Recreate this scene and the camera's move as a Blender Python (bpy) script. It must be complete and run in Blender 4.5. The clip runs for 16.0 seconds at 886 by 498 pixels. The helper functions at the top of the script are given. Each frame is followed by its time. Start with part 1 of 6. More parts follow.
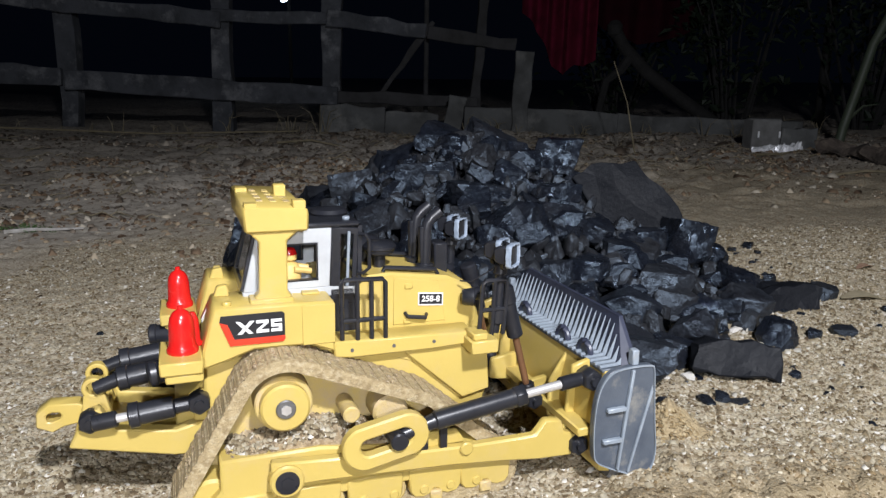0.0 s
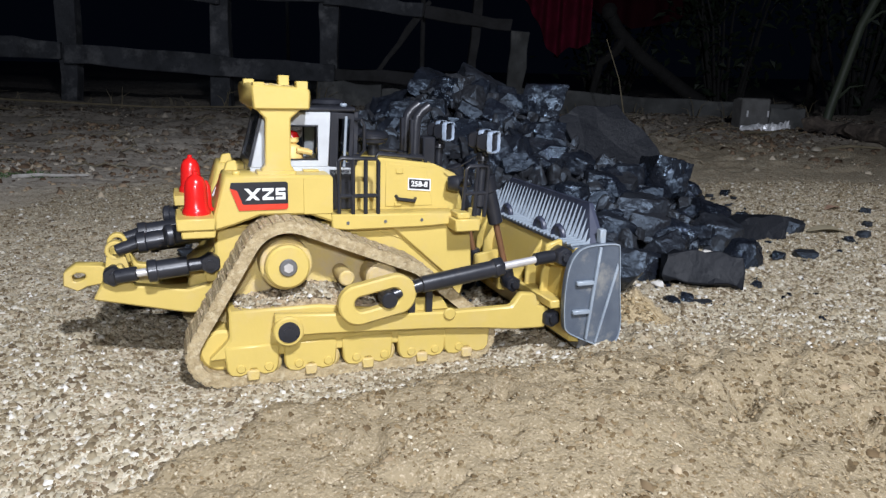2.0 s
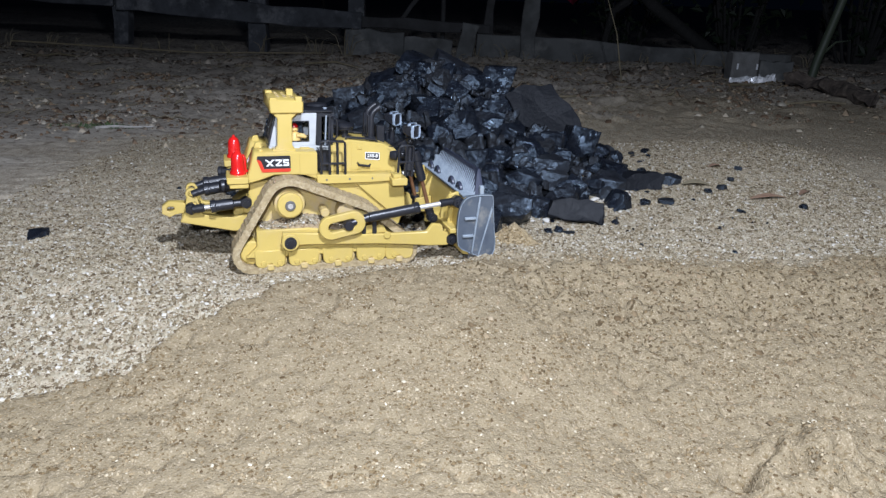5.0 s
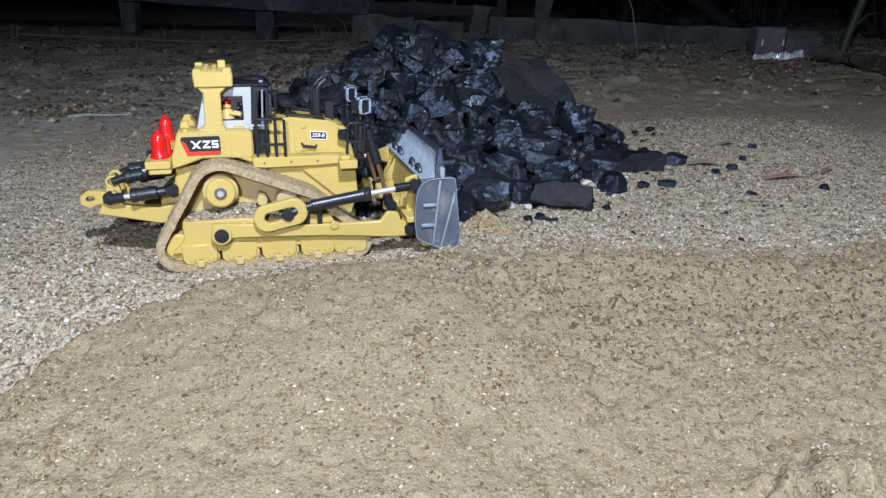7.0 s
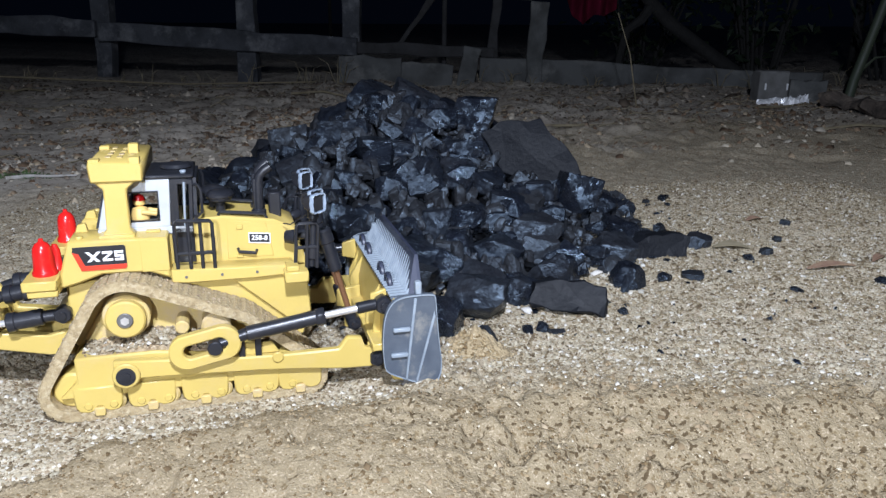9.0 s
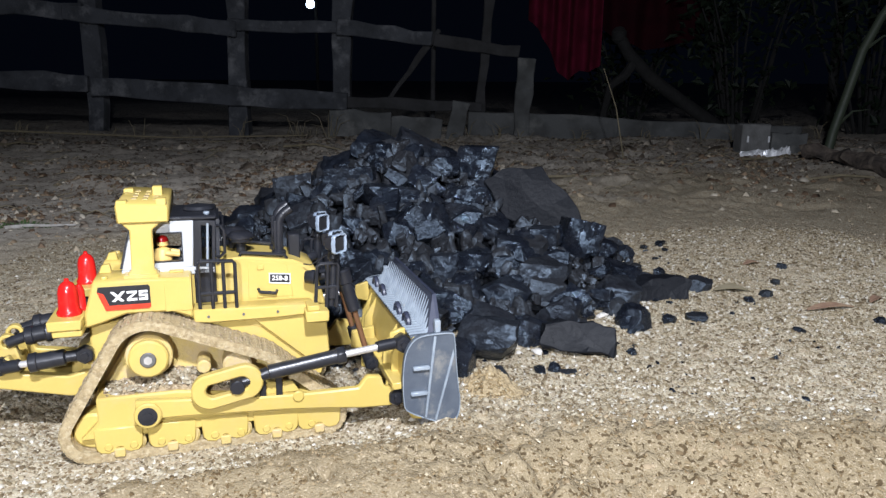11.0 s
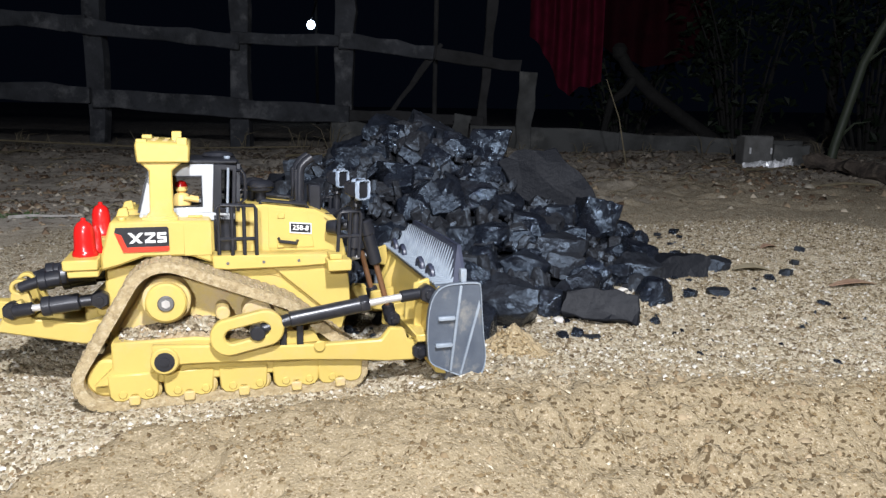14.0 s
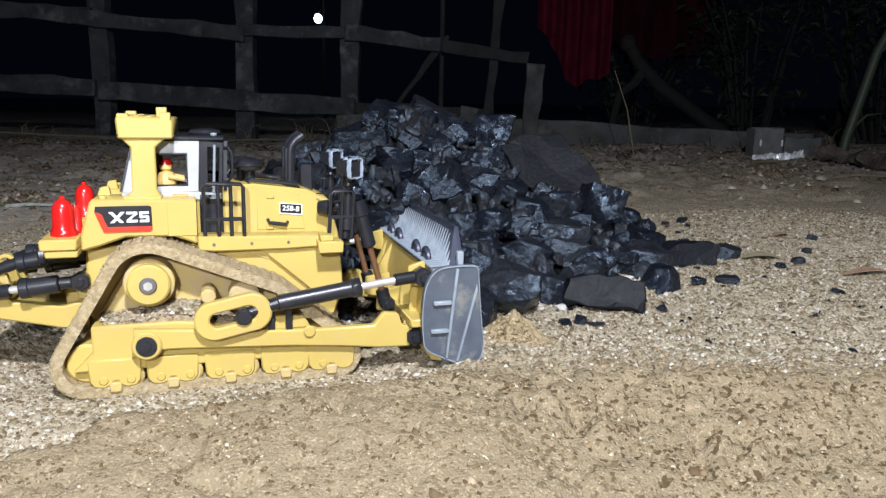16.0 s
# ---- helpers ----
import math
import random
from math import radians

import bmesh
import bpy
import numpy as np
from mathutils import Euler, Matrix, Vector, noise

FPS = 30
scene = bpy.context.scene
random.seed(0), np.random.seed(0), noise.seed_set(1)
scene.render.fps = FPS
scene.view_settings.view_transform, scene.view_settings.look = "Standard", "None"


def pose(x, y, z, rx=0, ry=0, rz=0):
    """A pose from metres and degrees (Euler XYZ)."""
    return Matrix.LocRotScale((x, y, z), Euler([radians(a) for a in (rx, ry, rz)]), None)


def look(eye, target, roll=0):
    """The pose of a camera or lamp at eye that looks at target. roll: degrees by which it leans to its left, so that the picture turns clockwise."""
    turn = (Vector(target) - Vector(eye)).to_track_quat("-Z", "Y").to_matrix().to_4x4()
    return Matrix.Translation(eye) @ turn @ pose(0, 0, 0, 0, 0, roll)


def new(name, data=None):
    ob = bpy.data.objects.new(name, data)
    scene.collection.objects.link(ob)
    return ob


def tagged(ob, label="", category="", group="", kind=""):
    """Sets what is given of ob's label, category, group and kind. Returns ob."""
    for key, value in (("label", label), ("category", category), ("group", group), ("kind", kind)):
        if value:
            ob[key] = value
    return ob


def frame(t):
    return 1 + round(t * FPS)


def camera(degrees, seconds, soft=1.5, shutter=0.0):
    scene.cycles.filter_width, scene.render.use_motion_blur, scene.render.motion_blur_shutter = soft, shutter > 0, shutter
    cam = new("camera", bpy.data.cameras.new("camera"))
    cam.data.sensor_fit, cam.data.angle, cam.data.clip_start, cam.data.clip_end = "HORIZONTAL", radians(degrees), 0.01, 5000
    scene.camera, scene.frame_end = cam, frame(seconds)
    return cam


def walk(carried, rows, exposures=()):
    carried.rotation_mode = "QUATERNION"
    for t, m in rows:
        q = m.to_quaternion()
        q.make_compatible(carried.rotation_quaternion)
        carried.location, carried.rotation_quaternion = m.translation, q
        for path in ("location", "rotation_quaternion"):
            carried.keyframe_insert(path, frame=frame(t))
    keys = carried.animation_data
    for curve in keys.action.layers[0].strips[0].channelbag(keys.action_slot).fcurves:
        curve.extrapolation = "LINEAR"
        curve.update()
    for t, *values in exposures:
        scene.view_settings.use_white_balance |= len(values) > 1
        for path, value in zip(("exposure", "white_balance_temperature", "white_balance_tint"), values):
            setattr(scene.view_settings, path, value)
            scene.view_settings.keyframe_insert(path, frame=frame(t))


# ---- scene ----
# ---- camera and its walk ----
cam = camera(61.0, 16.0, soft=1.4)
PATH = [
    (0.0, (-0.0186, -0.0044, 0.2880), (0.0210, 1.1651, 0.0221), 0.54),
    (0.5, (-0.0194, -0.0079, 0.2864), (0.0231, 1.1611, 0.0189), 0.80),
    (1.0, (-0.0118, -0.0059, 0.2625), (0.0353, 1.1624, -0.0072), 1.04),
    (1.5, (-0.0103, -0.0272, 0.2388), (0.0387, 1.1406, -0.0327), 1.20),
    (2.0, (-0.0137, -0.0811, 0.2197), (0.0341, 1.0854, -0.0575), 1.34),
    (2.5, (-0.0293, -0.1446, 0.2707), (0.0167, 1.0129, -0.0423), 1.40),
    (3.0, (-0.0164, -0.1804, 0.3214), (0.0287, 0.9674, -0.0258), 1.38),
    (3.5, (0.0318, -0.2813, 0.3803), (0.0734, 0.8595, 0.0105), 1.39),
    (4.0, (0.0729, -0.3712, 0.3927), (0.1032, 0.7659, 0.0105), 1.30),
    (4.5, (0.0976, -0.4409, 0.3591), (0.1089, 0.6930, -0.0334), 1.22),
    (4.7, (0.0939, -0.4594, 0.3389), (0.0947, 0.6793, -0.0399), 1.64),
    (6.8, (0.1694, -0.4035, 0.3145), (0.1133, 0.7275, -0.0826), 0.19),
    (7.0, (0.1786, -0.3369, 0.2934), (0.1247, 0.7949, -0.1015), 0.27),
    (7.5, (0.1743, -0.2131, 0.2787), (0.1192, 0.9197, -0.1133), 0.31),
    (8.0, (0.1712, -0.1496, 0.2937), (0.1192, 0.9853, -0.0928), 0.32),
    (8.5, (0.1672, -0.1304, 0.3109), (0.1197, 1.0100, -0.0594), 0.39),
    (9.0, (0.1819, -0.1222, 0.3170), (0.1400, 1.0263, -0.0283), 0.34),
    (9.2, (0.1813, -0.1214, 0.3191), (0.1422, 1.0308, -0.0141), 0.37),
    (11.5, (0.1437, -0.1425, 0.3009), (0.1304, 1.0309, 0.0502), 0.38),
    (12.0, (0.1379, -0.1413, 0.2928), (0.1275, 1.0344, 0.0531), 0.43),
    (12.5, (0.1321, -0.1413, 0.2888), (0.1226, 1.0361, 0.0569), 0.51),
    (13.0, (0.1364, -0.1412, 0.2841), (0.1277, 1.0370, 0.0562), 0.57),
    (13.5, (0.1286, -0.1409, 0.2648), (0.1189, 1.0378, 0.0401), 0.70),
    (14.0, (0.1259, -0.1369, 0.2372), (0.1140, 1.0422, 0.0146), 0.75),
    (14.5, (0.1098, -0.1261, 0.2146), (0.0957, 1.0526, -0.0103), 0.91),
    (15.0, (0.1084, -0.1164, 0.2137), (0.0904, 1.0617, -0.0137), 0.99),
    (15.5, (0.1218, -0.1115, 0.2184), (0.0988, 1.0663, -0.0102), 0.93),
    (16.0, (0.1359, -0.1102, 0.2201), (0.1113, 1.0674, -0.0093), 0.74),
]
walk(cam, [(t, look(eye, target, roll)) for t, eye, target, roll in PATH],
     exposures=[(0.0, -0.05, 6800, 10), (1.5, 0.0, 6750, 10), (2.0, -0.14, 6450, 10), (2.6, -0.2, 6200, 10), (3.5, -0.12, 6050, 10), (4.5, -0.16, 6050, 10), (7.0, -0.26, 5880, 10),
                (8.5, 0.0, 5920, 10), (9.2, 0.1, 6100, 10), (11.5, 0.2, 6500, 10), (12.5, 0.25, 6500, 10), (14.0, 0.15, 6750, 10), (16.0, 0.05, 6550, 10)])

# ---- night sky and the hand torch that lights the yard ----
world = bpy.data.worlds.new("night")
scene.world = world
world.use_nodes = True
world.node_tree.nodes["Background"].inputs[0].default_value = (0.25, 0.4, 0.9, 1)
world.node_tree.nodes["Background"].inputs[1].default_value = 0.003



def torch_light(name, watts, eye, target):
    lamp = bpy.data.lights.new(name, "SPOT")
    lamp.energy, lamp.color, lamp.shadow_soft_size = watts, (0.955, 1.0, 1.12), 0.035
    lamp.spot_size, lamp.spot_blend = radians(165), 0.35
    new(name, lamp).matrix_world = look(eye, target)


# a torch held up over the camera, and the phone's own light behind it
torch_light("hand_torch", 122.0, (0.26, -0.42, 1.02), (0.15, 0.75, 0.05))
torch_light("phone_light", 50.0, (0.10, -0.75, 0.52), (0.15, 0.75, 0.05))


# ---- helpers for materials ----
def mat(name, base, rough=0.5, metal=0.0, second=None, scale=30.0, mix=(0.4, 0.65), bump=0.0, bump_scale=200.0,
        dust=None, dust_scale=18.0, dust_mix=(0.5, 0.75), rough_var=0.12, spec=0.5, rand=0.0, coords="Object"):
    """A procedural surface: two tones mixed by noise, a coat of dust in patches, fine relief and uneven gloss."""
    m = bpy.data.materials.new(name)
    m.use_nodes = True
    nt = m.node_tree
    N, L = nt.nodes, nt.links
    bsdf = N["Principled BSDF"]
    bsdf.inputs["Metallic"].default_value = metal
    bsdf.inputs["Specular IOR Level"].default_value = spec
    tc = N.new("ShaderNodeTexCoord")

    def noise_node(sc, detail=5.0, rgh=0.6):
        n = N.new("ShaderNodeTexNoise")
        n.inputs["Scale"].default_value, n.inputs["Detail"].default_value, n.inputs["Roughness"].default_value = sc, detail, rgh
        L.new(tc.outputs[coords], n.inputs["Vector"])
        return n.outputs["Fac"]

    def ramp(sock, lo, hi):
        r = N.new("ShaderNodeMapRange")
        r.inputs["From Min"].default_value, r.inputs["From Max"].default_value = lo, hi
        L.new(sock, r.inputs["Value"])
        return r.outputs["Result"]

    def blend(fac, a, b):
        x = N.new("ShaderNodeMix")
        x.data_type = "RGBA"
        L.new(fac, x.inputs["Factor"])
        for sock, v in ((x.inputs["A"], a), (x.inputs["B"], b)):
            if isinstance(v, tuple):
                sock.default_value = (*v, 1)
            else:
                L.new(v, sock)
        return x.outputs["Result"]

    colour = blend(ramp(noise_node(scale), *mix), base, second or tuple(c * 0.82 for c in base))
    if dust:
        colour = blend(ramp(noise_node(dust_scale, 8, 0.7), *dust_mix), colour, dust)
    if rand:
        oi = N.new("ShaderNodeObjectInfo")
        hsv = N.new("ShaderNodeHueSaturation")
        r = N.new("ShaderNodeMapRange")
        r.inputs["To Min"].default_value, r.inputs["To Max"].default_value = 1 - rand, 1 + rand
        L.new(oi.outputs["Random"], r.inputs["Value"])
        L.new(r.outputs["Result"], hsv.inputs["Value"])
        L.new(colour, hsv.inputs["Color"])
        colour = hsv.outputs["Color"]
    L.new(colour, bsdf.inputs["Base Color"])
    r = N.new("ShaderNodeMapRange")
    r.inputs["To Min"].default_value, r.inputs["To Max"].default_value = max(0.03, rough - rough_var), min(1, rough + rough_var)
    L.new(noise_node(scale * 2.3), r.inputs["Value"])
    L.new(r.outputs["Result"], bsdf.inputs["Roughness"])
    if bump:
        b = N.new("ShaderNodeBump")
        b.inputs["Strength"].default_value, b.inputs["Distance"].default_value = 1.0, bump
        L.new(noise_node(bump_scale, 6), b.inputs["Height"])
        L.new(b.outputs["Normal"], bsdf.inputs["Normal"])
    return m


M_yellow = mat("yellow_plastic", (0.53, 0.396, 0.11), 0.38, second=(0.485, 0.36, 0.097), scale=14, dust=(0.5, 0.38, 0.17), dust_scale=26, dust_mix=(0.5, 0.85), bump=0.00015, bump_scale=300)
M_dusty = mat("dusty_yellow_plastic", (0.54, 0.405, 0.125), 0.5, second=(0.5, 0.375, 0.14), scale=50, dust=(0.47, 0.36, 0.2), dust_scale=60, dust_mix=(0.42, 0.62), bump=0.0006, bump_scale=350)
M_track = mat("muddy_track_rubber", (0.39, 0.305, 0.17), 0.85, second=(0.25, 0.185, 0.095), scale=190, dust=(0.47, 0.39, 0.25), dust_scale=260, dust_mix=(0.5, 0.64), bump=0.0016, bump_scale=300)
M_black = mat("black_plastic", (0.014, 0.015, 0.019), 0.32, second=(0.02, 0.021, 0.026), scale=60, dust=(0.09, 0.075, 0.055), dust_scale=90, dust_mix=(0.6, 0.9))
M_grey = mat("blade_grey_plastic", (0.088, 0.104, 0.127), 0.36, second=(0.066, 0.08, 0.103), scale=45, dust=(0.26, 0.25, 0.22), dust_scale=30, dust_mix=(0.52, 0.72), bump=0.0002, bump_scale=400)
M_navy = mat("dark_blue_grey_plastic", (0.028, 0.033, 0.055), 0.4, second=(0.04, 0.045, 0.07), scale=45)
M_silver = mat("light_grey_plastic", (0.27, 0.31, 0.35), 0.34, second=(0.2, 0.235, 0.275), scale=80, dust=(0.42, 0.38, 0.3), dust_scale=60, dust_mix=(0.6, 0.85))
M_rod = mat("steel_rod", (0.7, 0.68, 0.66), 0.35, 0.55, scale=80)
M_brown_rod = mat("rusty_rod", (0.2, 0.1, 0.05), 0.4, 0.3, scale=80)
M_white = mat("white_plastic", (0.44, 0.46, 0.47), 0.35, second=(0.39, 0.4, 0.41), scale=40, dust=(0.45, 0.39, 0.29), dust_scale=50, dust_mix=(0.62, 0.9))
M_red = mat("red_plastic", (0.6, 0.013, 0.012), 0.25, second=(0.54, 0.011, 0.01), scale=40)
M_clear = mat("frosted_clear_plastic", (0.3, 0.355, 0.43), 0.15, second=(0.17, 0.21, 0.27), scale=90)
M_bolt = mat("grey_bolt", (0.2, 0.2, 0.2), 0.4, 0.6, scale=120)
M_skin = mat("figure_plastic", (0.7, 0.48, 0.16), 0.5, scale=60)
M_decal_red = mat("decal_red", (0.62, 0.045, 0.02), 0.35, scale=50)
M_decal_white = mat("decal_white", (0.78, 0.78, 0.76), 0.35, scale=50)
M_mud = mat("packed_grit", (0.4, 0.31, 0.19), 0.9, second=(0.2, 0.14, 0.08), scale=160, dust=(0.6, 0.5, 0.36), dust_scale=300, dust_mix=(0.52, 0.7), bump=0.004, bump_scale=260)
M_wood = mat("weathered_board", (0.056, 0.061, 0.071), 0.85, second=(0.026, 0.029, 0.034), scale=8, bump=0.005, bump_scale=40, dust=(0.17, 0.175, 0.185), dust_scale=7, dust_mix=(0.52, 0.72))
M_board = mat("pale_weathered_board", (0.088, 0.092, 0.092), 0.85, second=(0.045, 0.047, 0.046), scale=7, bump=0.004, bump_scale=40, dust=(0.2, 0.2, 0.19), dust_scale=5)
# darker tone for the fence's right-hand end, brace and thin pole
M_dark_wood = mat("darker_board", (0.035, 0.035, 0.037), 0.9, second=(0.018, 0.018, 0.018), scale=9, bump=0.004, bump_scale=40)
M_block = mat("concrete", (0.145, 0.146, 0.145), 0.9, second=(0.1, 0.1, 0.096), scale=20, bump=0.003, bump_scale=90)
M_foil = mat("crumpled_foil", (0.85, 0.87, 0.9), 0.35, 0.25, scale=40)
M_cloth = mat("red_cloth", (0.1, 0.005, 0.02), 0.9, second=(0.062, 0.003, 0.013), scale=12, spec=0.15)
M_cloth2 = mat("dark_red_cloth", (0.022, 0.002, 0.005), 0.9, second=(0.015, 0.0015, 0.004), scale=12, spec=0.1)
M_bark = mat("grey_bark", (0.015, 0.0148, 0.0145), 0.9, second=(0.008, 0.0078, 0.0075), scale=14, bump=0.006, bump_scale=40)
M_stalk = mat("green_stalk", (0.036, 0.048, 0.032), 0.6, second=(0.035, 0.045, 0.027), scale=14)
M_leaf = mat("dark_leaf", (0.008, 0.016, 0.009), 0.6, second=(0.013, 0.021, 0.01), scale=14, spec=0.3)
M_pale_stick = mat("stripped_wood", (0.4, 0.39, 0.37), 0.8, second=(0.25, 0.23, 0.2), scale=60)
M_grass = mat("green_grass", (0.055, 0.105, 0.03), 0.6, scale=30)
M_straw = mat("dry_straw", (0.2, 0.17, 0.11), 0.8, second=(0.13, 0.11, 0.065), scale=40)
M_dry = mat("dry_leaf", (0.2, 0.12, 0.08), 0.7, second=(0.27, 0.19, 0.12), scale=60)


def coal_material(name, k):
    """Black coal: broken glossy faces, dull layers, sharp steps in the relief."""
    m = bpy.data.materials.new(name)
    m.use_nodes = True
    N, L = m.node_tree.nodes, m.node_tree.links
    bsdf = N["Principled BSDF"]
    tc = N.new("ShaderNodeTexCoord")
    oi = N.new("ShaderNodeObjectInfo")
    add = N.new("ShaderNodeVectorMath")
    add.operation = "MULTIPLY_ADD"
    L.new(oi.outputs["Random"], add.inputs[0])
    add.inputs[1].default_value = (7, 11, 5)
    L.new(tc.outputs["Object"], add.inputs[2])

    def tex(kind, scale, out, **vals):
        n = N.new(kind)
        n.inputs["Scale"].default_value = scale
        for k, v in vals.items():
            n.inputs[k].default_value = v
        L.new(add.outputs["Vector"], n.inputs["Vector"])
        return n.outputs[out]

    big = tex("ShaderNodeTexNoise", 1.5 * k, "Fac", Detail=5)
    shine = tex("ShaderNodeTexNoise", 2.6 * k, "Fac", Detail=4, Roughness=0.6)
    cell = tex("ShaderNodeTexNoise", 8 * k, "Fac", Detail=7, Roughness=0.7, Distortion=0.6)
    fine = tex("ShaderNodeTexVoronoi", 22 * k, "Distance")

    def rng(sock, a, b, c, d):
        r = N.new("ShaderNodeMapRange")
        for key, v in (("From Min", a), ("From Max", b), ("To Min", c), ("To Max", d)):
            r.inputs[key].default_value = v
        L.new(sock, r.inputs["Value"])
        return r.outputs["Result"]

    def total(a, b):
        t = N.new("ShaderNodeMath")
        t.operation = "ADD"
        L.new(a, t.inputs[0])
        L.new(b, t.inputs[1])
        return t.outputs[0]

    mix = N.new("ShaderNodeMix")
    mix.data_type = "RGBA"
    L.new(rng(big, 0.45, 0.7, 0.0, 1.0), mix.inputs["Factor"])
    mix.inputs["A"].default_value, mix.inputs["B"].default_value = (0.008, 0.0098, 0.015, 1), (0.017, 0.0185, 0.023, 1)
    dull = N.new("ShaderNodeMix")
    dull.data_type = "RGBA"
    L.new(rng(oi.outputs["Random"], 0.72, 0.95, 0.0, 0.6), dull.inputs["Factor"])
    L.new(mix.outputs["Result"], dull.inputs["A"])
    dull.inputs["B"].default_value = (0.027, 0.026, 0.026, 1)
    L.new(dull.outputs["Result"], bsdf.inputs["Base Color"])
    # some lumps shine, others are dull
    L.new(total(rng(oi.outputs["Random"], 0.3, 1, 0.0, 0.2), rng(shine, 0.42, 0.58, 0.42, 0.18)), bsdf.inputs["Roughness"])
    # shell-shaped breaks: small flat facets, each turned a little its own way
    geo = N.new("ShaderNodeNewGeometry")
    facing = geo.outputs["Normal"]
    for scale, amount in ((4.5 * k, 0.26), (12 * k, 0.3)):
        cells = N.new("ShaderNodeTexVoronoi")
        cells.inputs["Scale"].default_value = scale
        warp = N.new("ShaderNodeVectorMath")
        warp.operation = "MULTIPLY_ADD"
        wob = N.new("ShaderNodeTexNoise")
        wob.inputs["Scale"].default_value = scale * 0.8
        L.new(add.outputs["Vector"], wob.inputs["Vector"])
        L.new(wob.outputs["Color"], warp.inputs[0])
        warp.inputs[1].default_value = (0.9 / scale,) * 3
        L.new(add.outputs["Vector"], warp.inputs[2])
        L.new(warp.outputs["Vector"], cells.inputs["Vector"])
        half = N.new("ShaderNodeVectorMath")
        half.operation = "SUBTRACT"
        L.new(cells.outputs["Color"], half.inputs[0])
        half.inputs[1].default_value = (0.5, 0.5, 0.5)
        turn = N.new("ShaderNodeVectorMath")
        turn.operation = "MULTIPLY_ADD"
        L.new(half.outputs["Vector"], turn.inputs[0])
        turn.inputs[1].default_value = (amount,) * 3
        L.new(facing, turn.inputs[2])
        facing = turn.outputs["Vector"]
    unit = N.new("ShaderNodeVectorMath")
    unit.operation = "NORMALIZE"
    L.new(facing, unit.inputs[0])
    b = N.new("ShaderNodeBump")
    b.inputs["Strength"].default_value, b.inputs["Distance"].default_value = 1.0, 0.0004
    L.new(total(rng(cell, 0, 1, 0, 2.2), rng(fine, 0, 1, 0, 0.9)), b.inputs["Height"])
    L.new(unit.outputs["Vector"], b.inputs["Normal"])
    L.new(b.outputs["Normal"], bsdf.inputs["Normal"])
    bsdf.inputs["Specular IOR Level"].default_value = 0.65
    bsdf.inputs["Specular Tint"].default_value = (0.62, 0.8, 1.0, 1)
    return m


M_coal = coal_material("coal", 1.0)
M_rubble = coal_material("coal_rubble", 22.0)
M_slab = mat("dull_coal", (0.0062, 0.0072, 0.0098), 0.55, second=(0.0105, 0.0118, 0.015), scale=26, bump=0.001, bump_scale=150, spec=0.17)


def glass_material(name, tint, rough):
    m = bpy.data.materials.new(name)
    m.use_nodes = True
    bsdf = m.node_tree.nodes["Principled BSDF"]
    bsdf.inputs["Base Color"].default_value = (*tint, 1)
    bsdf.inputs["Roughness"].default_value = rough
    bsdf.inputs["Transmission Weight"].default_value = 1.0
    bsdf.inputs["IOR"].default_value = 1.2
    return m


M_glass = glass_material("cab_glass", (0.75, 0.8, 0.85), 0.05)


def glow_material(name, tint, strength):
    m = bpy.data.materials.new(name)
    m.use_nodes = True
    bsdf = m.node_tree.nodes["Principled BSDF"]
    bsdf.inputs["Emission Color"].default_value = (*tint, 1)
    bsdf.inputs["Emission Strength"].default_value = strength
    return m


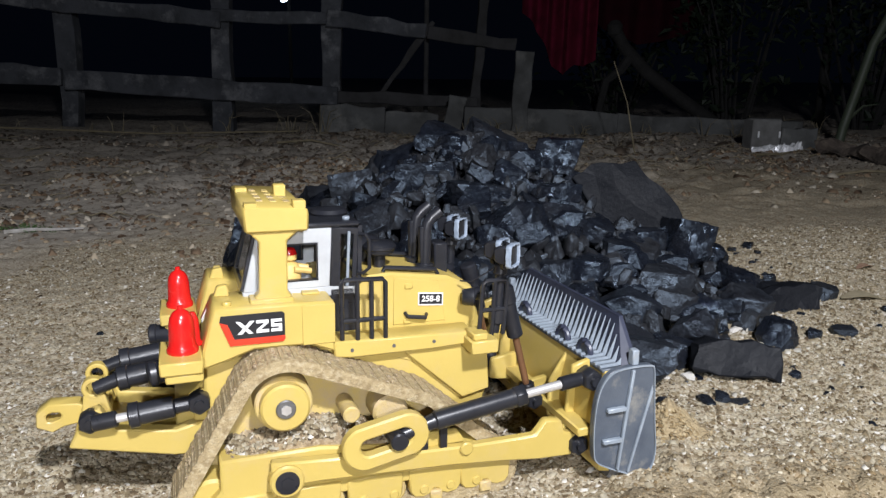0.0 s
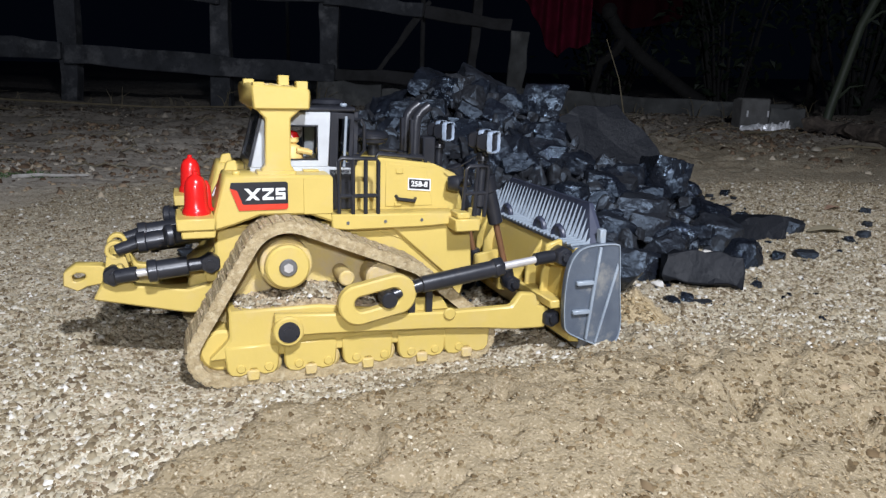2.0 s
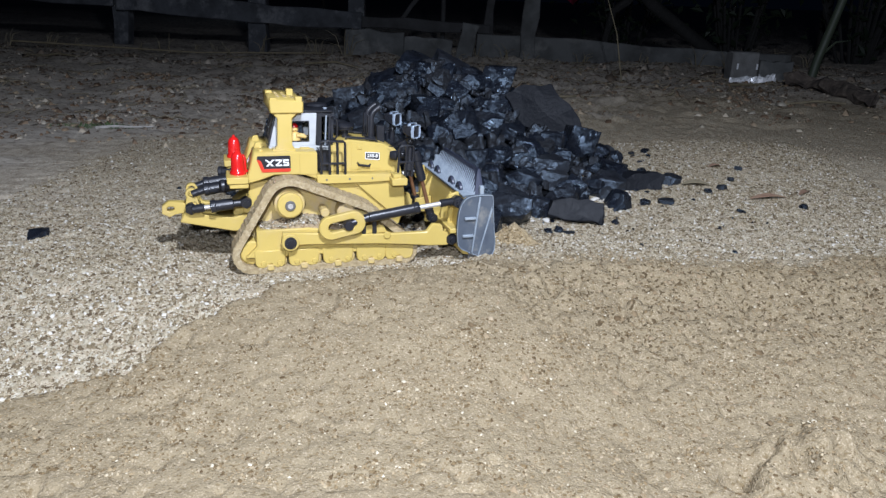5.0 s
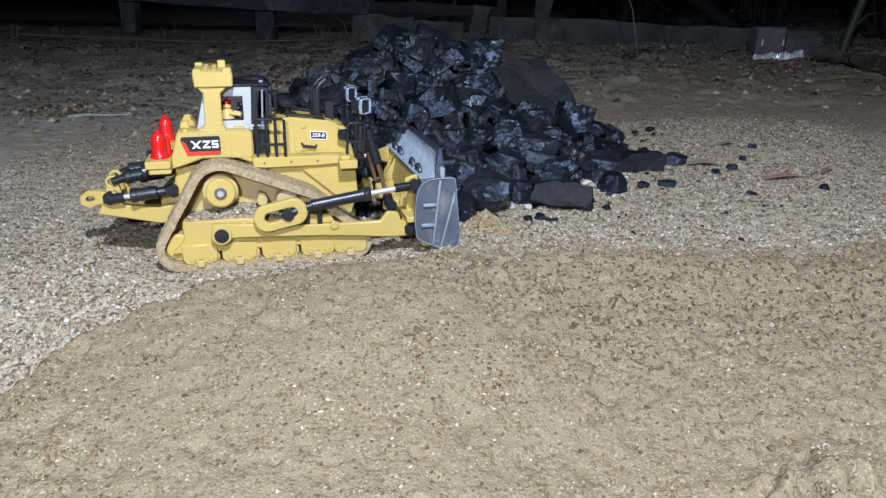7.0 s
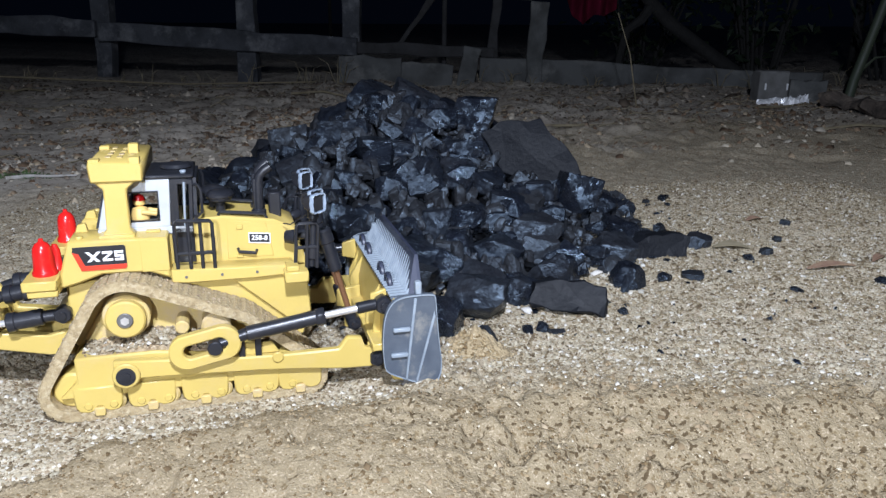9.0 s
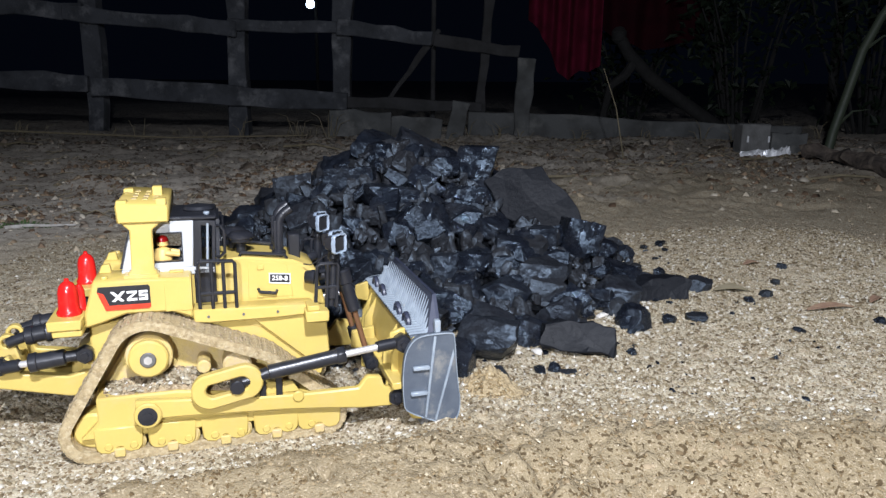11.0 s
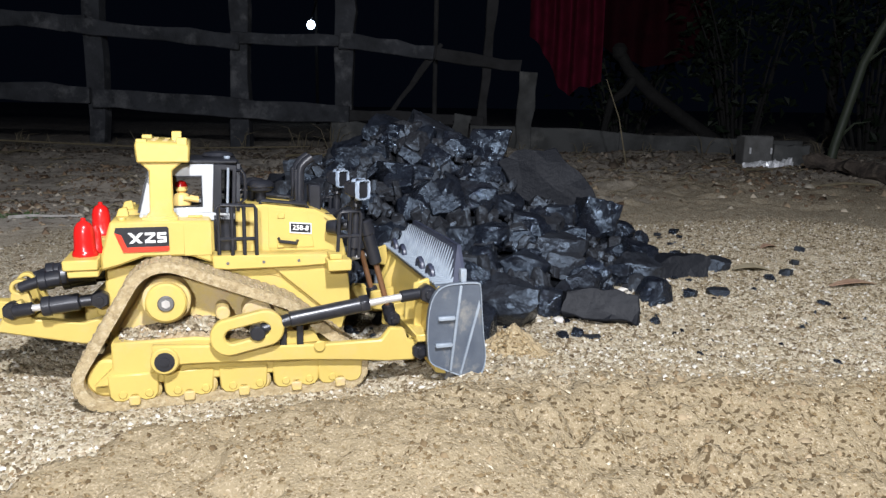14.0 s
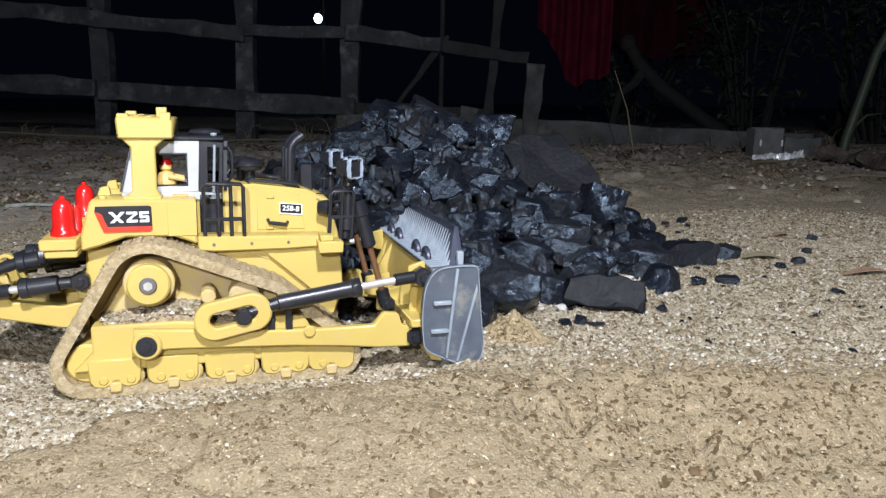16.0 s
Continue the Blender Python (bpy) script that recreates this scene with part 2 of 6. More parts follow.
def ground_material():
    """Gravelly soil: wet tan sand, pale grit and darker brown earth, by the soil kinds stored on the sheet."""
    m = bpy.data.materials.new("ground_soil")
    m.use_nodes = True
    N, L = m.node_tree.nodes, m.node_tree.links
    bsdf = N["Principled BSDF"]
    tc = N.new("ShaderNodeTexCoord")

    def tex(scale, detail=6.0, rgh=0.65):
        n = N.new("ShaderNodeTexNoise")
        n.inputs["Scale"].default_value, n.inputs["Detail"].default_value, n.inputs["Roughness"].default_value = scale, detail, rgh
        L.new(tc.outputs["Object"], n.inputs["Vector"])
        return n.outputs["Fac"]

    def rng(sock, a, b, c=0.0, d=1.0):
        r = N.new("ShaderNodeMapRange")
        for k, v in (("From Min", a), ("From Max", b), ("To Min", c), ("To Max", d)):
            r.inputs[k].default_value = v
        L.new(sock, r.inputs["Value"])
        return r.outputs["Result"]

    def blend(fac, a, b):
        x = N.new("ShaderNodeMix")
        x.data_type = "RGBA"
        L.new(fac, x.inputs["Factor"])
        for sock, v in ((x.inputs["A"], a), (x.inputs["B"], b)):
            if isinstance(v, tuple):
                sock.default_value = (*v, 1)
            else:
                L.new(v, sock)
        return x.outputs["Result"]

    def attr(name):
        a = N.new("ShaderNodeAttribute")
        a.attribute_name = name
        return a.outputs["Fac"]

    vor = N.new("ShaderNodeTexVoronoi")
    vor.inputs["Scale"].default_value = 420
    L.new(tc.outputs["Object"], vor.inputs["Vector"])
    pick = N.new("ShaderNodeSeparateColor")
    L.new(vor.outputs["Color"], pick.inputs["Color"])
    grit = blend(rng(pick.outputs["Red"], 0.3, 1.0), (0.36, 0.303, 0.207), (0.565, 0.515, 0.408))
    grit = blend(rng(pick.outputs["Green"], 0.72, 0.8), grit, (0.2, 0.14, 0.078))
    grit = blend(rng(tex(40), 0.45, 0.7), grit, (0.41, 0.342, 0.245))
    # low spots of the relief, darkened in the colour as shade
    pit_shade = rng(tex(190, 2, 0.5), 0.6, 0.68)
    sand = blend(rng(tex(14), 0.4, 0.7), (0.258, 0.205, 0.124), (0.222, 0.174, 0.104))
    sand = blend(rng(tex(430, 2), 0.55, 0.68), sand, (0.4, 0.325, 0.222))
    sand = blend(rng(tex(330, 2), 0.6, 0.67), sand, (0.195, 0.143, 0.078))
    sand = blend(pit_shade, sand, (0.17, 0.124, 0.064))
    # near-black brown painted as the shade between crumbs of broken sand
    gap_shade = N.new("ShaderNodeMath")
    gap_shade.operation = "MULTIPLY"
    L.new(rng(tex(185, 1, 0.4), 0.6, 0.66), gap_shade.inputs[0])
    L.new(attr("crumbly"), gap_shade.inputs[1])
    sand = blend(gap_shade.outputs[0], sand, (0.082, 0.056, 0.027))
    earth = blend(rng(tex(5), 0.42, 0.62), (0.43, 0.382, 0.32), (0.53, 0.485, 0.415))
    earth = blend(rng(tex(45, 6), 0.5, 0.66), earth, (0.16, 0.131, 0.102))
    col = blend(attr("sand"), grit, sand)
    col = blend(attr("earth"), col, earth)
    L.new(col, bsdf.inputs["Base Color"])
    bsdf.inputs["Roughness"].default_value = 0.85
    bsdf.inputs["Specular IOR Level"].default_value = 0.3
    h = N.new("ShaderNodeMath")
    h.operation = "ADD"
    L.new(rng(tex(190, 2, 0.5), 0.5, 0.68, 0.35, 0.0), h.inputs[0])
    L.new(rng(tex(520, 3, 0.6), 0.3, 0.7, 0.0, 0.22), h.inputs[1])
    b = N.new("ShaderNodeBump")
    coarse = N.new("ShaderNodeMath")
    coarse.operation = "ADD"
    L.new(h.outputs[0], coarse.inputs[0])
    L.new(rng(tex(60, 3, 0.5), 0.3, 0.7, 0.0, 0.7), coarse.inputs[1])
    b.inputs["Strength"].default_value, b.inputs["Distance"].default_value = 0.9, 0.0015
    grains = N.new("ShaderNodeMath")
    grains.operation = "ADD"
    L.new(coarse.outputs[0], grains.inputs[0])
    L.new(rng(vor.outputs["Distance"], 0.0, 0.8, 0.4, 0.0), grains.inputs[1])
    L.new(grains.outputs[0], b.inputs["Height"])
    L.new(b.outputs["Normal"], bsdf.inputs["Normal"])
    return m


def pebble_material(name, stops):
    m = bpy.data.materials.new(name)
    m.use_nodes = True
    N, L = m.node_tree.nodes, m.node_tree.links
    g = N.new("ShaderNodeNewGeometry")
    r = N.new("ShaderNodeValToRGB")
    L.new(g.outputs["Random Per Island"], r.inputs["Fac"])
    r.color_ramp.elements[0].position, r.color_ramp.elements[0].color = stops[0][0], (*stops[0][1], 1)
    r.color_ramp.elements[1].position, r.color_ramp.elements[1].color = stops[-1][0], (*stops[-1][1], 1)
    for p, c in stops[1:-1]:
        r.color_ramp.elements.new(p).color = (*c, 1)
    bsdf = N["Principled BSDF"]
    L.new(r.outputs["Color"], bsdf.inputs["Base Color"])
    bsdf.inputs["Roughness"].default_value = 0.85
    bsdf.inputs["Specular IOR Level"].default_value = 0.3
    return m


# ---- helpers for meshes ----
def mesh_of(name, bm, material, smooth=False):
    me = bpy.data.meshes.new(name)
    bmesh.ops.recalc_face_normals(bm, faces=bm.faces)
    bm.to_mesh(me)
    bm.free()
    me.materials.append(material)
    if smooth:
        for p in me.polygons:
            p.use_smooth = True
        me.set_sharp_from_angle(angle=radians(38))
    return me


def part(name, bm, material, parent=None, label="", smooth=True):
    ob = new(name, mesh_of(name, bm, material, smooth))
    ob.parent = parent
    if label:
        tagged(ob, label)
    return ob


def soften(bm, width, segments=1):
    if width > 0:
        sharp = [e for e in bm.edges if len(e.link_faces) == 2 and e.calc_face_angle(0) > 0.5]
        bmesh.ops.bevel(bm, geom=sharp, offset=width, segments=segments, affect="EDGES", profile=0.7, clamp_overlap=True)


def box(x0, x1, y0, y1, z0, z1, bevel=0.0012, bm=None):
    own = bmesh.new()
    bmesh.ops.create_cube(own, size=1)
    for v in own.verts:
        v.co = Vector(((x0 + x1) / 2 + v.co.x * (x1 - x0), (y0 + y1) / 2 + v.co.y * (y1 - y0), (z0 + z1) / 2 + v.co.z * (z1 - z0)))
    soften(own, bevel)
    return join(bm, own)


def join(bm, own):
    if bm is None:
        return own
    tmp = bpy.data.meshes.new("tmp")
    own.to_mesh(tmp)
    own.free()
    bm.from_mesh(tmp)
    bpy.data.meshes.remove(tmp)
    return bm


def prof(pts, y0, y1, bevel=0.0012, bm=None):
    """A side outline of (x, z) points drawn out from y0 to y1."""
    own = bmesh.new()
    a = [own.verts.new((x, y0, z)) for x, z in pts]
    b = [own.verts.new((x, y1, z)) for x, z in pts]
    own.faces.new(a)
    own.faces.new(b[::-1])
    for i in range(len(pts)):
        j = (i + 1) % len(pts)
        own.faces.new((a[j], a[i], b[i], b[j]))
    bmesh.ops.recalc_face_normals(own, faces=own.faces)
    soften(own, bevel)
    return join(bm, own)


def rod(p0, p1, r0, r1=None, seg=16, bevel=0.0, bm=None):
    p0, p1 = Vector(p0), Vector(p1)
    own = bmesh.new()
    d = p1 - p0
    bmesh.ops.create_cone(own, cap_ends=True, segments=seg, radius1=r0, radius2=r0 if r1 is None else r1, depth=d.length)
    soften(own, bevel)
    own.transform(Matrix.Translation((p0 + p1) / 2) @ d.to_track_quat("Z", "Y").to_matrix().to_4x4())
    return join(bm, own)


def tube(points, r, seg=8, bm=None, taper=1.0):
    """A round bar along a line of points."""
    own = bmesh.new()
    pts = [Vector(p) for p in points]
    rings = []
    for i, p in enumerate(pts):
        d = (pts[min(i + 1, len(pts) - 1)] - pts[max(i - 1, 0)]).normalized()
        side = d.cross(Vector((0.31, 0.87, 0.38))).normalized()
        up = side.cross(d)
        rr = r * (1 + (taper - 1) * i / max(1, len(pts) - 1))
        rings.append([own.verts.new(p + rr * (math.cos(a) * side + math.sin(a) * up)) for a in (2 * math.pi * k / seg for k in range(seg))])
    for a, b in zip(rings, rings[1:]):
        for k in range(seg):
            own.faces.new((a[k], a[(k + 1) % seg], b[(k + 1) % seg], b[k]))
    own.faces.new(rings[0][::-1])
    own.faces.new(rings[-1])
    return join(bm, own)


def lathe(rz, centre, seg=24, bm=None):
    """A turned shape from (radius, height) pairs about a vertical axis."""
    own = bmesh.new()
    rings = [[own.verts.new((centre[0] + r * math.cos(2 * math.pi * k / seg), centre[1] + r * math.sin(2 * math.pi * k / seg), centre[2] + z)) for k in range(seg)] for r, z in rz]
    for a, b in zip(rings, rings[1:]):
        for k in range(seg):
            own.faces.new((a[k], a[(k + 1) % seg], b[(k + 1) % seg], b[k]))
    own.faces.new(rings[0][::-1])
    own.faces.new(rings[-1])
    return join(bm, own)


def ring_plate(outer, inner, y0, y1, bevel=0.001):
    """A flat plate with one hole; outer and inner are outlines of as many (x, z) points."""
    bm = bmesh.new()
    rows = [[bm.verts.new((x, y, z)) for x, z in pts] for pts, y in ((outer, y0), (outer, y1), (inner, y1), (inner, y0))]
    n = len(outer)
    for a, b in zip(rows, rows[1:] + rows[:1]):
        for k in range(n):
            bm.faces.new((a[k], a[(k + 1) % n], b[(k + 1) % n], b[k]))
    bmesh.ops.recalc_face_normals(bm, faces=bm.faces)
    soften(bm, bevel)
    return bm


# ---- noise on arrays, for the ground ----
_lattice = np.random.RandomState(5).rand(256, 256)


def vnoise(x, y, scale):
    x, y = x * scale + 91.7, y * scale + 37.3
    i, j = np.floor(x).astype(int), np.floor(y).astype(int)
    u, v = x - i, y - j
    u, v = u * u * (3 - 2 * u), v * v * (3 - 2 * v)
    g = lambda a, b: _lattice[a % 256, b % 256]
    return (g(i, j) * (1 - u) + g(i + 1, j) * u) * (1 - v) + (g(i, j + 1) * (1 - u) + g(i + 1, j + 1) * u) * v - 0.5


def smooth(v, a, b):
    t = np.clip((v - a) / (b - a), 0, 1)
    return t * t * (3 - 2 * t)


def sand_mask(x, y):
    """1 on the trodden sand in front, 0 on the grit round the machine."""
    edge = np.interp(x, [-0.8, -0.42, -0.29, -0.22, -0.187, -0.147, -0.105, -0.04, 0.05, 0.15, 0.26, 0.45, 0.66, 1.2], [0.0, 0.16, 0.195, 0.215, 0.29, 0.35, 0.39, 0.412, 0.46, 0.51, 0.53, 0.53, 0.575, 0.62])
    edge = edge + 0.035 * vnoise(x, y, 14) + 0.02 * vnoise(x, y, 45) + 0.01 * vnoise(x, y, 130)
    wide = 0.004 + 0.03 * smooth(x, -0.02, 0.25)
    return smooth((edge - y) / wide, -1.0, 1.5)


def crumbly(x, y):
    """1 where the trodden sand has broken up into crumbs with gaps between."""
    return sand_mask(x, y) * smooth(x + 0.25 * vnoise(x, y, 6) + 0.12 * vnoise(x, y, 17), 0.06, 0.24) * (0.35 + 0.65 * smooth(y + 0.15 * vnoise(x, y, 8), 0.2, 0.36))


def ground_height(x, y):
    s = sand_mask(x, y)
    gaps = crumbly(x, y)
    z = -0.055 * (1 - smooth(y, 0.12, 0.45)) - 0.03 * smooth(x, 0.1, 0.33) * (1 - smooth(y, 0.39, 0.5)) + 0.034 * np.exp(-((x - 0.75) ** 2 + (y - 1.15) ** 2) / 0.09)
    z = z + 0.03 * vnoise(x, y, 0.7) * smooth(np.hypot(x, y - 0.6), 0.8, 2.5) + 0.014 * vnoise(x, y, 3.1) * smooth(np.hypot(x + 0.08, y - 0.52), 0.25, 0.6)
    z = z + s * (0.009 + 0.007 * vnoise(x, y, 9) + 0.0025 * vnoise(y + 0.3 * x, x - 0.2 * y, 31) + 0.003 * vnoise(x + 0.4 * y, y - 0.4 * x, 97) + 0.002 * vnoise(x, y, 170) - 0.02 * np.maximum(0, vnoise(x, y, 47) - 0.22) - 0.025 * np.maximum(0, vnoise(y, x, 90) - 0.25))
    z = z + (1 - s) * (0.004 * vnoise(x, y, 45) + 0.004 * vnoise(x, y, 110))
    z = z - gaps * (0.028 * np.maximum(0, vnoise(x, y, 100) - 0.12) + 0.016 * np.maximum(0, vnoise(y, x, 60) - 0.18))
    far = smooth(y, 1.35, 2.2)
    z = z + far * (0.03 * vnoise(x, y, 6) + 0.022 * vnoise(x, y, 19) + 0.012 * vnoise(x, y, 47))
    # clods in the sand
    for cx, cy, r, h in ((0.242, 0.405, 0.017, 0.009), (0.205, 0.43, 0.014, 0.006), (0.335, 0.405, 0.018, 0.006), (0.393, 0.118, 0.012, 0.02), (0.43, 0.14, 0.04, 0.02), (0.475, 0.175, 0.035, 0.016), (0.175, 0.56, 0.03, 0.012), (0.172, 0.497, 0.02, 0.013)):
        d = np.hypot(x - cx, y - cy) / r
        z = z + h * np.exp(-d * d) * (1 + 1.6 * vnoise(x, y, 75))
    for cx, cy, r, h in ((0.368, 0.132, 0.014, 0.032), (0.386, 0.15, 0.012, 0.022), (0.222, 0.403, 0.009, 0.015), (0.228, 0.42, 0.009, 0.015), (0.316, 0.412, 0.007, 0.014), (0.312, 0.397, 0.007, 0.012), (0.30, 0.27, 0.012, 0.012)):
        d = np.hypot(x - cx, y - cy) / r
        z = z - h * np.exp(-d * d)
    # flat under the tracks
    u, v = (x + 0.081) * 0.9511 + (y - 0.541) * 0.3090, -(x + 0.081) * 0.3090 + (y - 0.541) * 0.9511
    k = smooth(np.abs(u), 0.2, 0.13) * smooth(np.abs(v), 0.16, 0.095)
    return z * (1 - k) + (-0.0095 + 0.35 * z) * k


def graded(lo, hi, step, far_lo, far_hi, grow=1.09):
    mid = list(np.arange(lo, hi, step))
    up, d = [mid[-1] + step], step
    while up[-1] < far_hi:
        d *= grow
        up.append(up[-1] + d)
    down, d = [mid[0] - step], step
    while down[-1] > far_lo:
        d *= grow
        down.append(down[-1] - d)
    return np.array(down[::-1] + mid + up)


def build_ground():
    xs = graded(-0.6, 0.85, 0.0042, -160, 160)
    ys = graded(0.02, 0.75, 0.0042, -40, 220, 1.012)
    X, Y = np.meshgrid(xs, ys)
    Z = ground_height(X, Y)
    nx, ny = len(xs), len(ys)
    me = bpy.data.meshes.new("ground")
    co = np.stack([X, Y, Z], -1).reshape(-1, 3)
    idx = np.arange(nx * ny).reshape(ny, nx)
    quads = np.stack([idx[:-1, :-1], idx[:-1, 1:], idx[1:, 1:], idx[1:, :-1]], -1).reshape(-1, 4)
    me.vertices.add(len(co))
    me.vertices.foreach_set("co", co.ravel())
    me.loops.add(quads.size)
    me.loops.foreach_set("vertex_index", quads.ravel())
    me.polygons.add(len(quads))
    me.polygons.foreach_set("loop_start", np.arange(0, quads.size, 4))
    me.polygons.foreach_set("loop_total", np.full(len(quads), 4))
    me.update()
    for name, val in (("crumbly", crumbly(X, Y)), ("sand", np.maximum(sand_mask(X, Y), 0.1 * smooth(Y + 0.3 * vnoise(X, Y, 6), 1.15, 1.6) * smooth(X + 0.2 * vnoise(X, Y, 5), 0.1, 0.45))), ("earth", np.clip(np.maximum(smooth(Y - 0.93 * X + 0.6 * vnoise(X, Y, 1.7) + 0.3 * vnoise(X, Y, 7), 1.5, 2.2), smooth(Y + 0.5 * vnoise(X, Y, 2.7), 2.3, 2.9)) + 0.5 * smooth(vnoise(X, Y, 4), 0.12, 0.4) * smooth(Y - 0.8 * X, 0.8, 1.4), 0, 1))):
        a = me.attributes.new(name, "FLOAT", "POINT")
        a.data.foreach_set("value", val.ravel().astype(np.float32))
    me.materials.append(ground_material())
    for p in me.polygons:
        p.use_smooth = True
    return tagged(new("ground", me), "tan gravelly sand with pale grit and brown earth", "ground", kind="structure")


def scatter(name, rng, xy, size, material, label, sink=0.3, base_z=None):
    """Many small half-buried stones, each a rough angular chip, joined as one stretch of grit."""
    n = len(xy)
    base = np.array([(1, 0, -0.4), (0, 1, -0.4), (-1, 0, -0.4), (0, -1, -0.4), (0.45, 0.2, 0.6), (-0.45, -0.2, 0.6)], float)
    tri = np.array([(0, 1, 4), (1, 5, 4), (1, 2, 5), (2, 3, 5), (3, 4, 5), (3, 0, 4)])
    P = base[None] * (1 + 0.5 * (rng.rand(n, 6, 1) - 0.5)) + 0.45 * (rng.rand(n, 6, 3) - 0.5)
    P[:, :, 0] *= (0.7 + 1.0 * rng.rand(n, 1))
    P[:, :, 2] *= (0.6 + 0.5 * rng.rand(n, 1))
    a = rng.rand(n, 1) * 6.283
    x = P[:, :, 0] * np.cos(a) - P[:, :, 1] * np.sin(a)
    y = P[:, :, 0] * np.sin(a) + P[:, :, 1] * np.cos(a)
    P[:, :, 0], P[:, :, 1] = x, y
    P *= size[:, None, None]
    P[:, :, 0] += xy[:, :1]
    P[:, :, 1] += xy[:, 1:]
    P[:, :, 2] += ((ground_height(xy[:, 0], xy[:, 1]) if base_z is None else base_z) + size * sink)[:, None]
    T = (tri[None] + 6 * np.arange(n)[:, None, None]).reshape(-1, 3)
    me = bpy.data.meshes.new(name)
    me.vertices.add(6 * n)
    me.vertices.foreach_set("co", P.ravel())
    me.loops.add(T.size)
    me.loops.foreach_set("vertex_index", T.ravel())
    me.polygons.add(len(T))
    me.polygons.foreach_set("loop_start", np.arange(0, T.size, 3))
    me.polygons.foreach_set("loop_total", np.full(len(T), 3))
    me.update()
    me.materials.append(material)
    return tagged(new(name, me), label, "gravel", kind="stuff")


ground = build_ground()


# ---- the coal heap ----
def heap_height(x, y):
    dx, dy = x - 0.05, y - 1.1
    r = math.hypot(dx / (0.43 if dx > 0 else 0.36), dy / (0.43 if dy < 0 else 0.45))
    return max(0.0, 0.21 * (1 - r))


def lump_mesh(rng, rough=False):
    """One broken lump about 1 across: a block cut by random planes, so that every face is flat and its edges are sharp."""
    bm = bmesh.new()
    bmesh.ops.create_cube(bm, size=1.0)
    bm.transform(Matrix.Diagonal((1.0, rng.uniform(0.8, 1.0), rng.uniform(0.8, 1.0), 1)))
    for _ in range(rng.randint(7, 11)):
        n = Vector((rng.gauss(0, 1), rng.gauss(0, 1), rng.gauss(0, 1))).normalized()
        geom = list(bm.verts) + list(bm.edges) + list(bm.faces)
        bmesh.ops.bisect_plane(bm, geom=geom, plane_co=n * rng.uniform(0.36, 0.52), plane_no=n, clear_outer=True)
        holes = [e for e in bm.edges if e.is_boundary]
        if holes:
            bmesh.ops.contextual_create(bm, geom=holes)
    bmesh.ops.dissolve_degenerate(bm, dist=0.02, edges=bm.edges)
    bmesh.ops.recalc_face_normals(bm, faces=bm.faces)
    bmesh.ops.bevel(bm, geom=list(bm.edges), offset=0.012, segments=1, affect="EDGES", clamp_overlap=True)
    bmesh.ops.triangulate(bm, faces=bm.faces)
    bmesh.ops.subdivide_edges(bm, edges=[e for e in bm.edges if e.calc_length() > 0.3], cuts=1)
    bmesh.ops.triangulate(bm, faces=bm.faces)
    off = Vector((rng.random() * 9, rng.random() * 9, 0))
    for v in bm.verts:
        v.co += 0.022 * noise.noise_vector(v.co * 3.0 + off)
    if rough:
        for longest in (0.2, 0.11):
            bmesh.ops.subdivide_edges(bm, edges=[e for e in bm.edges if e.calc_length() > longest], cuts=1)
            bmesh.ops.triangulate(bm, faces=bm.faces)
        for v in bm.verts:
            q = v.co * 6.5 + off
            v.co += 0.03 * noise.noise(q) * v.co.normalized() + 0.02 * noise.noise_vector(q * 2.3)
    return mesh_of("coal_lump", bm, M_coal, rough)


_rng = random.Random(11)
LUMPS = [lump_mesh(_rng, True) for _ in range(22)]
_rough_rng = random.Random(12)
SMALL = [lump_mesh(_rough_rng) for _ in range(10)]
COAL = ("dull black coal lump with glossy broken faces", "coal lump", "lumps of the coal heap")


def lump(x, y, z, w, h, d=None, yaw=None, tip=(0, 0), kind=None, label=COAL[0], chip=False):
    me = LUMPS[kind if kind is not None else _rng.randrange(len(LUMPS))]
    ob = new("coal_chip" if chip else "coal_lump", me)
    turn = Euler((radians(tip[0]), radians(tip[1]), _rng.uniform(0, 6.28) if yaw is None else radians(yaw))).to_matrix().to_4x4()
    d = d or (w + h) * 0.55
    ob.matrix_world = Matrix.Translation((x, y, z)) @ turn @ Matrix.Diagonal((w, d, h, 1))
    return tagged(ob, label, "coal chip", "chips strewn round the heap") if chip else tagged(ob, label, COAL[1], COAL[2])


def heap_lumps(rows):
    for x, y, z, w, h in rows:
        lump(x, y + 0.012, max(z, h * 0.4), w, h, yaw=_rng.uniform(-25, 25), tip=(_rng.uniform(-14, 14), _rng.uniform(-14, 14)))


